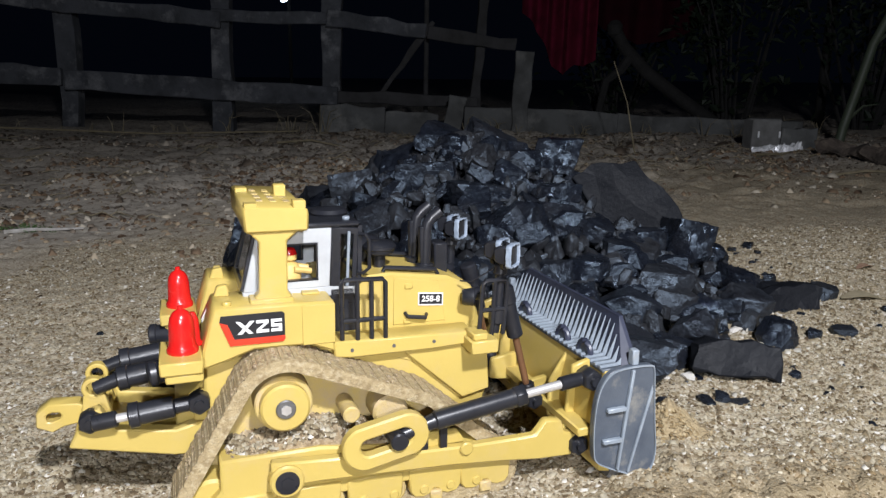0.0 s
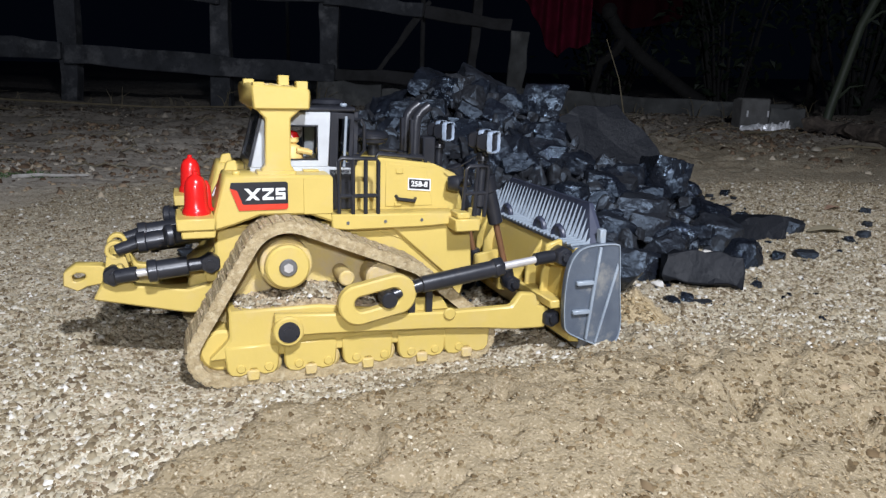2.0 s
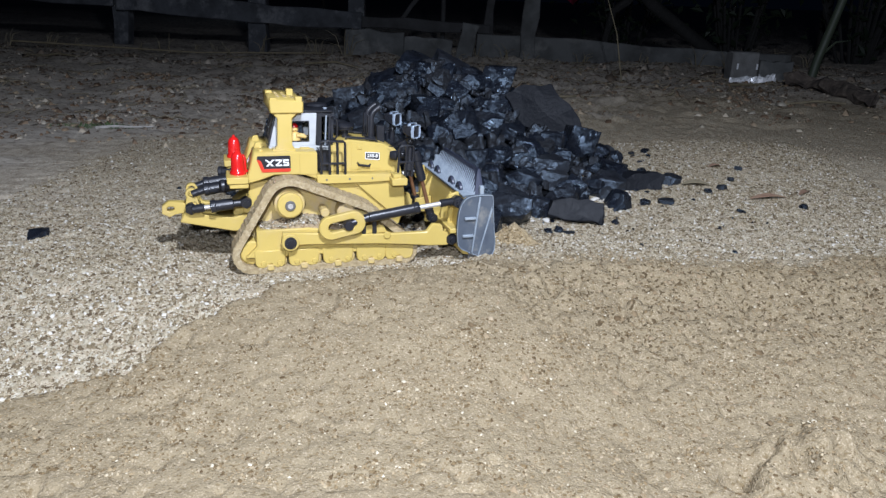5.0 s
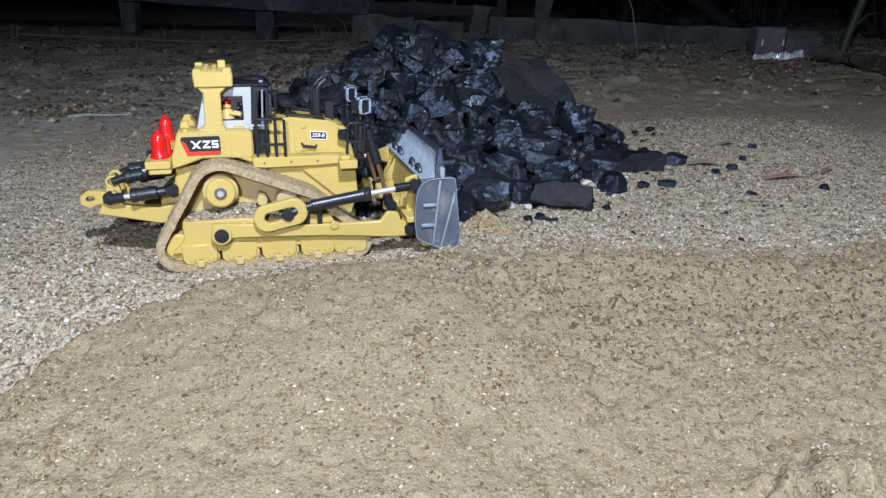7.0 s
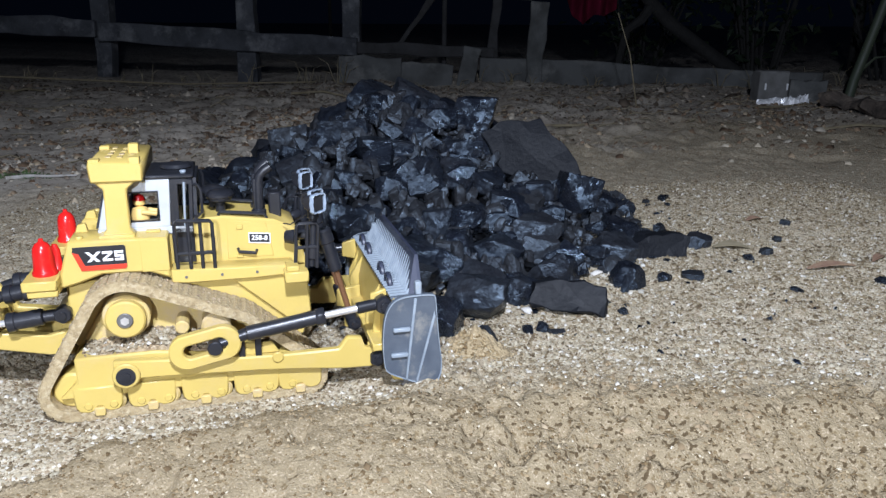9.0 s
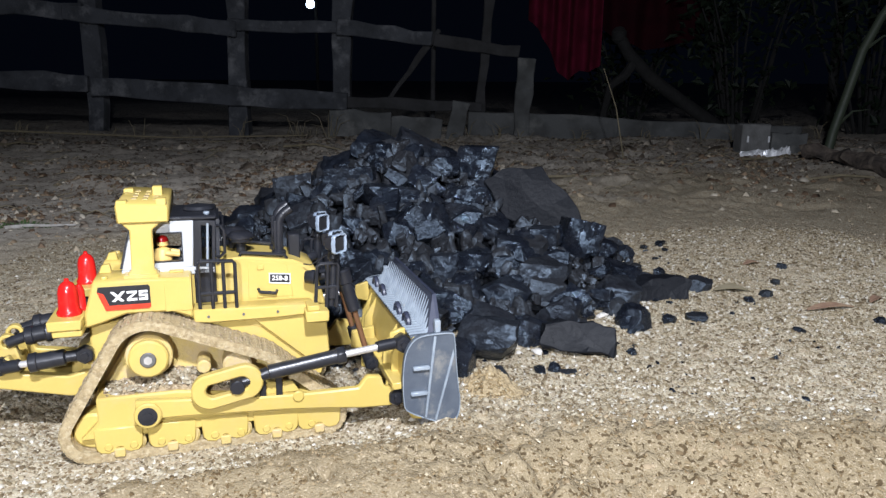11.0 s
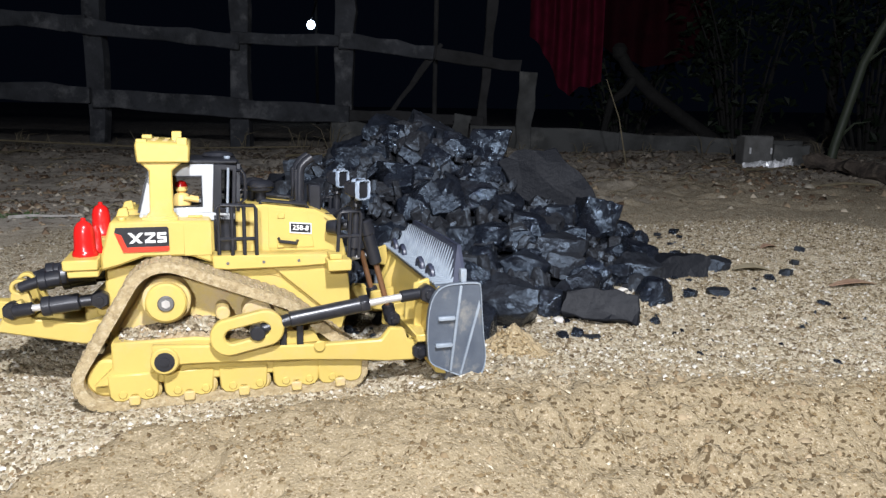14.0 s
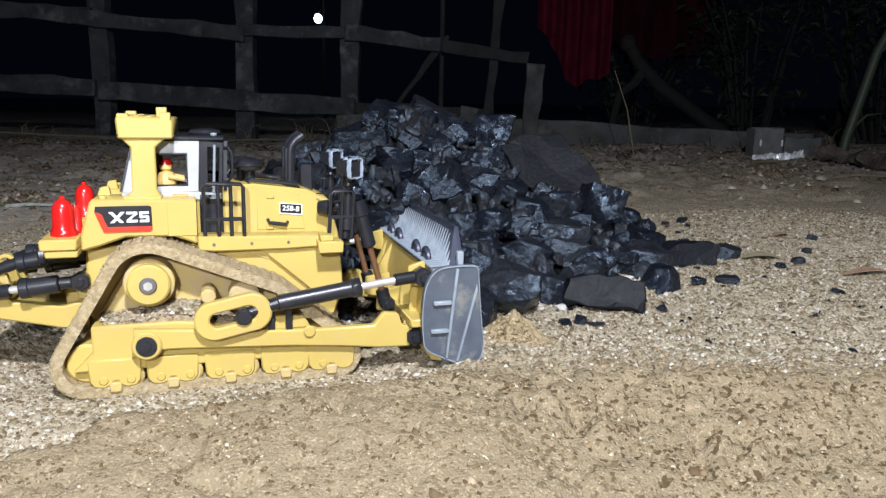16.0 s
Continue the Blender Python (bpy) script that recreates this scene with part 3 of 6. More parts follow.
def build_heap():
    # the large lumps: crest, front flank, foot
    heap_lumps((
        (0.029, 1.070, 0.191, 0.050, 0.046), (-0.003, 1.007, 0.154, 0.079, 0.052), (0.069, 1.040, 0.179, 0.045, 0.040), (0.131, 1.073, 0.172, 0.055, 0.037),
        (0.343, 0.957, 0.068, 0.064, 0.073), (-0.018, 0.895, 0.101, 0.044, 0.032), (-0.070, 0.963, 0.113, 0.043, 0.043), (-0.090, 0.957, 0.101, 0.051, 0.043),
        (0.053, 0.953, 0.137, 0.075, 0.042), (0.115, 0.986, 0.147, 0.043, 0.034), (0.162, 0.980, 0.134, 0.060, 0.043), (0.112, 0.907, 0.110, 0.064, 0.056),
        (0.165, 0.936, 0.115, 0.057, 0.041), (0.074, 0.880, 0.100, 0.047, 0.035), (0.010, 0.896, 0.106, 0.040, 0.028),
    ))
    heap_lumps((
        (0.201, 0.916, 0.099, 0.057, 0.040), (0.235, 0.884, 0.077, 0.055, 0.040), (0.174, 0.829, 0.068, 0.064, 0.045), (0.137, 0.817, 0.066, 0.044, 0.044),
        (0.165, 0.783, 0.047, 0.047, 0.040), (0.216, 0.782, 0.038, 0.065, 0.047), (0.264, 0.829, 0.050, 0.061, 0.045), (0.269, 0.804, 0.038, 0.045, 0.037),
        (0.109, 0.761, 0.040, 0.077, 0.042), (0.154, 0.741, 0.029, 0.048, 0.028), (0.117, 0.723, 0.023, 0.061, 0.034), (0.190, 0.660, 0.016, 0.066, 0.052),
        (0.298, 0.778, 0.019, 0.044, 0.037), (0.374, 0.844, 0.024, 0.063, 0.039),
    ))
    heap_lumps((
        (0.507, 0.913, 0.010, 0.036, 0.036), (0.381, 0.762, 0.008, 0.042, 0.034), (0.396, 0.909, 0.037, 0.050, 0.033),
        (0.385, 0.975, 0.056, 0.035, 0.035), (0.150, 0.612, 0.014, 0.046, 0.044), (0.047, 0.823, 0.072, 0.052, 0.037), (0.093, 0.803, 0.063, 0.058, 0.029),
        (0.036, 0.790, 0.058, 0.043, 0.029), (0.216, 0.838, 0.064, 0.038, 0.030), (0.295, 0.885, 0.062, 0.040, 0.032), (0.243, 0.712, 0.012, 0.043, 0.034),
        (0.068, 0.735, 0.030, 0.028, 0.028), (-0.024, 0.853, 0.080, 0.062, 0.039),
    ))
    def flat_piece(outline, y0, y1, place, label):
        """A broken slab with one flat dull face and ragged edges."""
        slab = prof(outline, y0, y1, 0.0012)
        bmesh.ops.triangulate(slab, faces=slab.faces)
        bmesh.ops.subdivide_edges(slab, edges=[e for e in slab.edges if e.calc_length() > 0.02], cuts=3)
        bmesh.ops.triangulate(slab, faces=slab.faces)
        mid = sum(z for _, z in outline) / len(outline)
        for v in slab.verts:
            edge = abs(v.co.y - y0) > 0.006
            rim = 0.008 * noise.noise_vector(v.co * 60) * min(1, Vector((v.co.x, v.co.z - mid)).length / 0.03)
            v.co += 0.0022 * noise.noise_vector(v.co * 45) + Vector((rim.x, 0, rim.z)) + (0.005 * noise.noise_vector(v.co * 110) if edge or v.co.z < mid - 0.03 else 0.0012 * noise.noise_vector(v.co * 130))
        ob = new("coal_lump", mesh_of("coal_slab", slab, M_slab))
        ob.matrix_world = place
        tagged(ob, label, COAL[1], COAL[2])

    flat_piece([(-0.096, 0.0), (-0.08, 0.032), (-0.022, 0.05), (0.034, 0.014), (0.084, -0.036), (0.052, -0.078), (-0.05, -0.045)], -0.026, 0.03, pose(0.293, 1.045, 0.115, -34, 14, -8), "large flat dull grey-black slab of coal")
    flat_piece([(-0.044, -0.014), (-0.042, 0.009), (-0.028, 0.018), (0.012, 0.016), (0.036, 0.009), (0.043, -0.004), (0.04, -0.018), (0.0, -0.02)], -0.022, 0.024, pose(0.3, 0.7, 0.016, -22, 4, -6), "long flat grey-black coal lump on the grit")
    flat_piece([(-0.04, -0.018), (-0.042, 0.013), (-0.02, 0.022), (0.024, 0.021), (0.036, 0.012), (0.034, -0.018)], -0.02, 0.026, pose(0.447, 0.893, 0.018, -12, -3, 6), "blocky dull black coal lump at the heap's edge")
    lump(0.185, 1.12, 0.175, 0.075, 0.06, yaw=10)
    # smaller lumps in the gaps and over the back
    n = 0
    while n < 228:
        x, y = _rng.uniform(-0.3, 0.46), _rng.uniform(0.69, 1.45)
        h = heap_height(x, y)
        if h <= 0.004:
            continue
        s = _rng.uniform(0.016, 0.042) if y < 1.12 or x > 0.2 else _rng.uniform(0.04, 0.09)
        lump(x, y, h + s * 0.05, s * _rng.uniform(0.9, 1.4), s * _rng.uniform(0.7, 1.0), yaw=_rng.uniform(0, 360), tip=(_rng.uniform(-40, 40), _rng.uniform(-40, 40)))
        n += 1
    # rubble inside the heap
    bm = bmesh.new()
    nu, nv = 72, 26
    top = bm.verts.new((0.05, 1.1, heap_height(0.05, 1.1) - 0.02))
    rings = []
    for j in range(1, nv + 1):
        ring = []
        for i in range(nu):
            a, k = 2 * math.pi * i / nu, j / nv
            x = 0.05 + math.cos(a) * k * (0.43 if math.cos(a) > 0 else 0.36)
            y = 1.1 + math.sin(a) * k * (0.45 if math.sin(a) > 0 else 0.43)
            q = Vector((x * 22, y * 22, 3))
            ring.append(bm.verts.new((x, y, heap_height(x, y) - 0.042 + 0.022 * noise.noise(q) + 0.012 * noise.noise(q * 2.7) - (0.02 if j == nv else 0))))
        rings.append(ring)
    for i in range(nu):
        bm.faces.new((top, rings[0][i], rings[0][(i + 1) % nu]))
    for a, b in zip(rings, rings[1:]):
        for i in range(nu):
            bm.faces.new((a[i], b[i], b[(i + 1) % nu], a[(i + 1) % nu]))
    tagged(part("coal_rubble", bm, M_rubble, smooth=False), "loose black coal rubble filling the heap", "coal", kind="stuff")
    # stray bits lying on the grit
    for x, y, w, h in ((0.59, 0.885, 0.016, 0.012), (0.582, 0.757, 0.014, 0.008), (0.56, 0.865, 0.014, 0.01), (0.467, 0.8, 0.026, 0.013), (0.246, 0.631, 0.02, 0.0045),
                       (0.263, 0.636, 0.015, 0.011), (0.276, 0.630, 0.021, 0.0035), (0.513, 0.496, 0.015, 0.006), (0.66, 1.0, 0.014, 0.01), (0.7, 0.79, 0.015, 0.01), (0.62, 0.93, 0.012, 0.009),
                       (0.43, 0.79, 0.018, 0.012), (0.41, 1.0, 0.03, 0.024), (0.44, 0.965, 0.024, 0.02), (0.47, 0.99, 0.02, 0.014), (0.2, 0.607, 0.024, 0.016), (0.36, 0.69, 0.012, 0.008), (-0.471, 0.525, 0.036, 0.016)):
        lump(x, y, float(ground_height(np.array(x), np.array(y))) + h * 0.3, w, h, tip=(0, 0), label="small black coal chip lying on the grit", chip=True)


build_heap()


# ---- the toy bulldozer: x ahead, y to its left, z up, from the middle of its tracks ----
dozer = new("toy_bulldozer")
dozer.matrix_world = pose(-0.081, 0.541, -0.001, 0, 0.2, 18.0)
tagged(dozer, "yellow plastic toy bulldozer with dusty tracks and grey blade", "toy bulldozer")


def track_outline(step=0.0045):
    """The closed line that the track follows round its wheels, as (x, z)."""
    pts = []
    for cx, cz, r in ((-0.05, 0.0785, 0.0345), (-0.0985, 0.0165, 0.0245), (0.096, 0.0115, 0.0195), (0.04, 0.056, 0.022)):
        pts += [(cx + r * math.cos(a), cz + r * math.sin(a)) for a in (2 * math.pi * k / 48 for k in range(48))]
    pts = sorted(set(pts))

    def half(seq):
        out = []
        for p in seq:
            while len(out) > 1 and (out[-1][0] - out[-2][0]) * (p[1] - out[-2][1]) - (out[-1][1] - out[-2][1]) * (p[0] - out[-2][0]) <= 0:
                out.pop()
            out.append(p)
        return out[:-1]

    hull = np.array(half(pts) + half(pts[::-1]))
    hull = np.vstack([hull, hull[:1]])
    d = np.r_[0, np.cumsum(np.hypot(*np.diff(hull, axis=0).T))]
    n = int(d[-1] / step)
    s = np.linspace(0, d[-1], n, endpoint=False)
    return [(float(np.interp(v, d, hull[:, 0])), float(np.interp(v, d, hull[:, 1]))) for v in s]


def build_track(side):
    y_out, y_in = side * 0.08, side * 0.045
    line = track_outline()
    n = len(line)
    mid = np.mean(line, axis=0)
    outer, inner = [], []
    for i, (x, z) in enumerate(line):
        x0, z0 = line[i - 1]
        x1, z1 = line[(i + 1) % n]
        t = Vector((x1 - x0, 0, z1 - z0)).normalized()
        nrm = Vector((t.z, 0, -t.x))
        outer.append((x, z))
        inner.append((x - nrm.x * 0.0085, z - nrm.z * 0.0085))
    track = part("track", ring_plate(outer, inner, y_in, y_out, 0), M_track, dozer, "mud-caked tan rubber track")
    # one tread plate, repeated round the belt
    plate = mesh_of("track_plate", prof([(-0.0036, 0), (0.0036, 0), (0.0036, 0.0006), (0.0014, 0.0007), (0.0008, 0.0011), (-0.0008, 0.0011), (-0.0014, 0.0007), (-0.0036, 0.0006)], -0.0178, 0.0178, 0), M_track)
    every = track_outline(0.0085)
    k = len(every)
    for i, (x, z) in enumerate(every):
        x0, z0 = every[i - 1]
        x1, z1 = every[(i + 1) % k]
        ob = new("track_plate", plate)
        ob.parent = track
        ob.matrix_local = pose(x, (y_out + y_in) / 2, z, 0, 180 - math.degrees(math.atan2(z1 - z0, x1 - x0)), 0)
    # dried mud caked on the belt
    cake, rg = bmesh.new(), random.Random(17 + side)
    for _ in range(900):
        i = rg.randrange(n)
        x, z = line[i]
        x1, z1 = line[(i + 1) % n]
        if z < 0.003:
            continue
        t = Vector((x1 - x, 0, z1 - z)).normalized()
        up = Vector((t.z, 0, -t.x))
        c = Vector((x, rg.uniform(min(y_in, y_out), max(y_in, y_out)), z)) + up * 0.0007
        r = 0.0007 + 0.0021 * rg.random() ** 2.5
        ring = [cake.verts.new(c + (t * math.cos(a) + Vector((0, math.sin(a), 0))) * r * rg.uniform(0.6, 1.2)) for a in (0.2, 1.4, 2.7, 3.9, 5.2)]
        tip = cake.verts.new(c + up * r * rg.uniform(0.3, 0.7))
        for q in range(5):
            cake.faces.new((ring[q], ring[(q + 1) % 5], tip))
    part("mud_cake", cake, M_mud, track, "dried tan mud caked on the track", smooth=False)
    # sprocket, idlers, rollers
    s = side
    hub = part("drive_sprocket", rod((-0.05, s * 0.05, 0.0785), (-0.05, s * 0.078, 0.0785), 0.0162, seg=36, bevel=0.0015), M_yellow, dozer, "yellow round drive hub")
    part("ring", rod((-0.05, s * 0.05, 0.0785), (-0.05, s * 0.07, 0.0785), 0.0192, seg=36, bevel=0.001), M_dusty, hub)
    part("hub_bolt", rod((-0.05, s * 0.078, 0.0785), (-0.05, s * 0.0802, 0.0785), 0.0066, seg=18, bevel=0.0008), M_bolt, hub, "grey metal hub screw")
    part("screw_head", rod((-0.05, s * 0.0802, 0.0785), (-0.05, s * 0.0812, 0.0785), 0.0036, seg=6), M_rod, hub)
    part("rear_idler", rod((-0.0985, s * 0.048, 0.0165), (-0.0985, s * 0.071, 0.0165), 0.0158, seg=28, bevel=0.002), M_yellow, dozer, "dusty yellow idler wheel")
    part("front_idler", rod((0.096, s * 0.048, 0.0115), (0.096, s * 0.071, 0.0115), 0.0108, seg=28, bevel=0.002), M_dusty, dozer, "dusty yellow idler wheel")
    part("carrier_roller", rod((0.022, s * 0.05, 0.064), (0.022, s * 0.074, 0.064), 0.0125, seg=24, bevel=0.002), M_dusty, dozer, "dusty yellow carrier roller")
    part("carrier_roller", rod((-0.006, s * 0.05, 0.0665), (-0.006, s * 0.076, 0.0665), 0.006, seg=16, bevel=0.001), M_dusty, dozer)
    for x in (-0.086, -0.066, -0.044, -0.022, 0.0, 0.022, 0.044, 0.064, 0.084):
        r = part("track_roller", rod((x, s * 0.048, 0.0065), (x, s * 0.0795, 0.0065), 0.0098, seg=18, bevel=0.002), M_dusty, dozer, "dusty yellow track roller")
        part("roller_cap", rod((x, s * 0.0795, 0.0050), (x, s * 0.0822, 0.0050), 0.0036, seg=12, bevel=0.0008), M_yellow, r)
    for x0 in (-0.097, -0.055, -0.011, 0.033, 0.071):
        x1 = x0 + (0.04 if x0 > -0.09 else 0.039)
        part("roller_guard", prof([(x0, 0.022), (x0 + 0.0008, 0.004), (x0 + 0.004, -0.0005), (x0 + 0.011, -0.0015), (x0 + 0.0165, 0.0005), (x0 + 0.0185, 0.004), (x0 + 0.0215, 0.004), (x0 + 0.0235, 0.0005), (x1 - 0.011, -0.0015), (x1 - 0.004, -0.0005), (x1 - 0.0008, 0.004), (x1, 0.022)], s * 0.071, s * 0.0812, 0.0012), M_yellow, dozer, "scalloped dusty yellow roller guard")
        part("guard_foot", box((x0 + x1) / 2 - 0.0045, (x0 + x1) / 2 + 0.0045, min(s * 0.076, s * 0.083), max(s * 0.076, s * 0.083), -0.0045, 0.0035, 0.001), M_dusty, dozer, "small yellow guard foot")
    # track frame and the grit lying on it
    part("track_frame", prof([(-0.108, 0.012), (-0.093, 0.027), (-0.093, 0.0485), (-0.028, 0.0485), (0.03, 0.0405), (0.09, 0.0345), (0.1, 0.022), (0.1, 0.012)], s * 0.048, s * 0.0795, 0.0016), M_yellow, dozer, "yellow track frame plate")
    part("track_wall", prof([(-0.104, 0.03), (-0.06, 0.1), (-0.04, 0.104), (0.05, 0.072), (0.09, 0.033), (0.09, 0.008), (-0.095, 0.008)], s * 0.0437, s * 0.0475, 0.001), M_dusty, dozer, "dusty yellow inner track wall")
    g = bmesh.new()
    rg = random.Random(3 + side)
    rows = []
    for i in range(34):
        x = -0.088 + 0.125 * i / 33
        row = []
        for j in range(8):
            y = s * (0.046 + 0.03 * j / 7)
            h = 0.049 + 0.0085 * math.exp(-((x + 0.03) / 0.035) ** 2) + 0.0035 * rg.uniform(-1, 1) - 0.004 * (j / 7) ** 2 - max(0, x) * 0.16
            row.append(g.verts.new((x, y, h)))
        rows.append(row)
    for a, b in zip(rows, rows[1:]):
        for j in range(7):
            g.faces.new((a[j], a[j + 1], b[j + 1], b[j]))
    ext = bmesh.ops.extrude_face_region(g, geom=list(g.faces))
    for v in ext["geom"]:
        if isinstance(v, bmesh.types.BMVert):
            v.co.z = 0.03
    part("grit_on_track", g, M_mud, dozer, "gravel caught inside the track", smooth=False)


def oval(cx, cz, length, height, tilt, n=28):
    out, c, t = [], math.cos(tilt), math.sin(tilt)
    half = (length - height) / 2
    for k in range(n):
        a = 2 * math.pi * k / n
        x, z = (half if math.cos(a) > 0 else -half) + height / 2 * math.cos(a), height / 2 * math.sin(a)
        out.append((cx + x * c - z * t, cz + x * t + z * c))
    return out


def hex_bolt(name, x, y0, y1, z, r, parent, material=None, label="black hexagonal bolt head"):
    b = part(name, rod((x, y0, z), (x, y1, z), r, seg=6, bevel=r * 0.12), material or M_black, parent, label)
    part("pin", rod((x, y1, z), (x, y1 + (y1 - y0) * 0.2, z), r * 0.42, seg=12), M_black, b)
    return b


def build_arm(side):
    s = side
    arm = part("push_arm", prof([(-0.062, 0.047), (-0.062, 0.029), (-0.03, 0.029), (0.06, 0.0245), (0.1, 0.021), (0.13, 0.0175), (0.157, 0.0165), (0.16, 0.034), (0.15, 0.036), (0.147, 0.0465), (0.134, 0.048), (0.126, 0.0375), (0.078, 0.0375), (0.03, 0.0395), (0.0, 0.0425)], s * 0.0815, s * 0.0895, 0.0014), M_yellow, dozer, "yellow blade push arm")
    part("boss", rod((-0.0525, s * 0.082, 0.034), (-0.0525, s * 0.0925, 0.034), 0.0112, seg=28, bevel=0.0012), M_yellow, arm)
    part("boss_ring", rod((-0.0525, s * 0.0925, 0.034), (-0.0525, s * 0.0935, 0.034), 0.0078, seg=28), M_black, arm, "black recessed ring")
    part("boss_bolt", rod((-0.0525, s * 0.0935, 0.034), (-0.0525, s * 0.0945, 0.034), 0.0042, seg=6), M_black, arm)
    part("rivet", rod((0.072, s * 0.0895, 0.0365), (0.072, s * 0.092, 0.0365), 0.005, seg=16, bevel=0.001), M_yellow, arm)
    part("arm_bracket", prof([(0.034, 0.038), (0.037, 0.0495), (0.068, 0.0485), (0.074, 0.038)], s * 0.0795, s * 0.0835, 0.001), M_yellow, arm)
    for x in (0.042, 0.056):
        part("bracket_rib", box(x - 0.0028, x + 0.0028, s * 0.0865 - 0.0013, s * 0.0865 + 0.0013, 0.038, 0.063, 0.0006), M_black, arm, "short black upright strut")
    link = part("slotted_link", ring_plate(oval(0.0125, 0.0545, 0.06, 0.031, radians(11)), oval(0.0125, 0.0545, 0.036, 0.012, radians(11)), s * 0.0895, s * 0.0985, 0.0013), M_yellow, arm, "yellow slotted link plate")
    part("link_pin", rod((0.0205, s * 0.088, 0.0545), (0.0205, s * 0.102, 0.0545), 0.0062, seg=18, bevel=0.001), M_black, arm, "black link pin")
    cyl = part("tilt_cylinder", rod((0.047, s * 0.093, 0.0625), (0.108, s * 0.093, 0.0715), 0.0066, seg=24, bevel=0.0008), M_black, dozer, "black tilt cylinder with steel rod")
    part("cylinder_tail", rod((0.0205, s * 0.094, 0.0553), (0.047, s * 0.093, 0.0625), 0.0045, 0.0055, seg=16), M_black, cyl)
    part("cylinder_nut", rod((0.106, s * 0.093, 0.0712), (0.114, s * 0.093, 0.0724), 0.0082, seg=6, bevel=0.0006), M_black, cyl)
    part("piston_rod", rod((0.114, s * 0.093, 0.0724), (0.147, s * 0.093, 0.0768), 0.0032, seg=14), M_rod, cyl, "polished steel rod")
    part("clevis", rod((0.142, s * 0.093, 0.0763), (0.163, s * 0.091, 0.0782), 0.0052, seg=14, bevel=0.0008), M_black, cyl)
    hex_bolt("clevis_bolt", 0.166, s * 0.085, s * 0.1, 0.0782, 0.0082, cyl)
    hex_bolt("arm_bolt", 0.161, s * 0.08, s * 0.094, 0.0255, 0.0082, dozer)


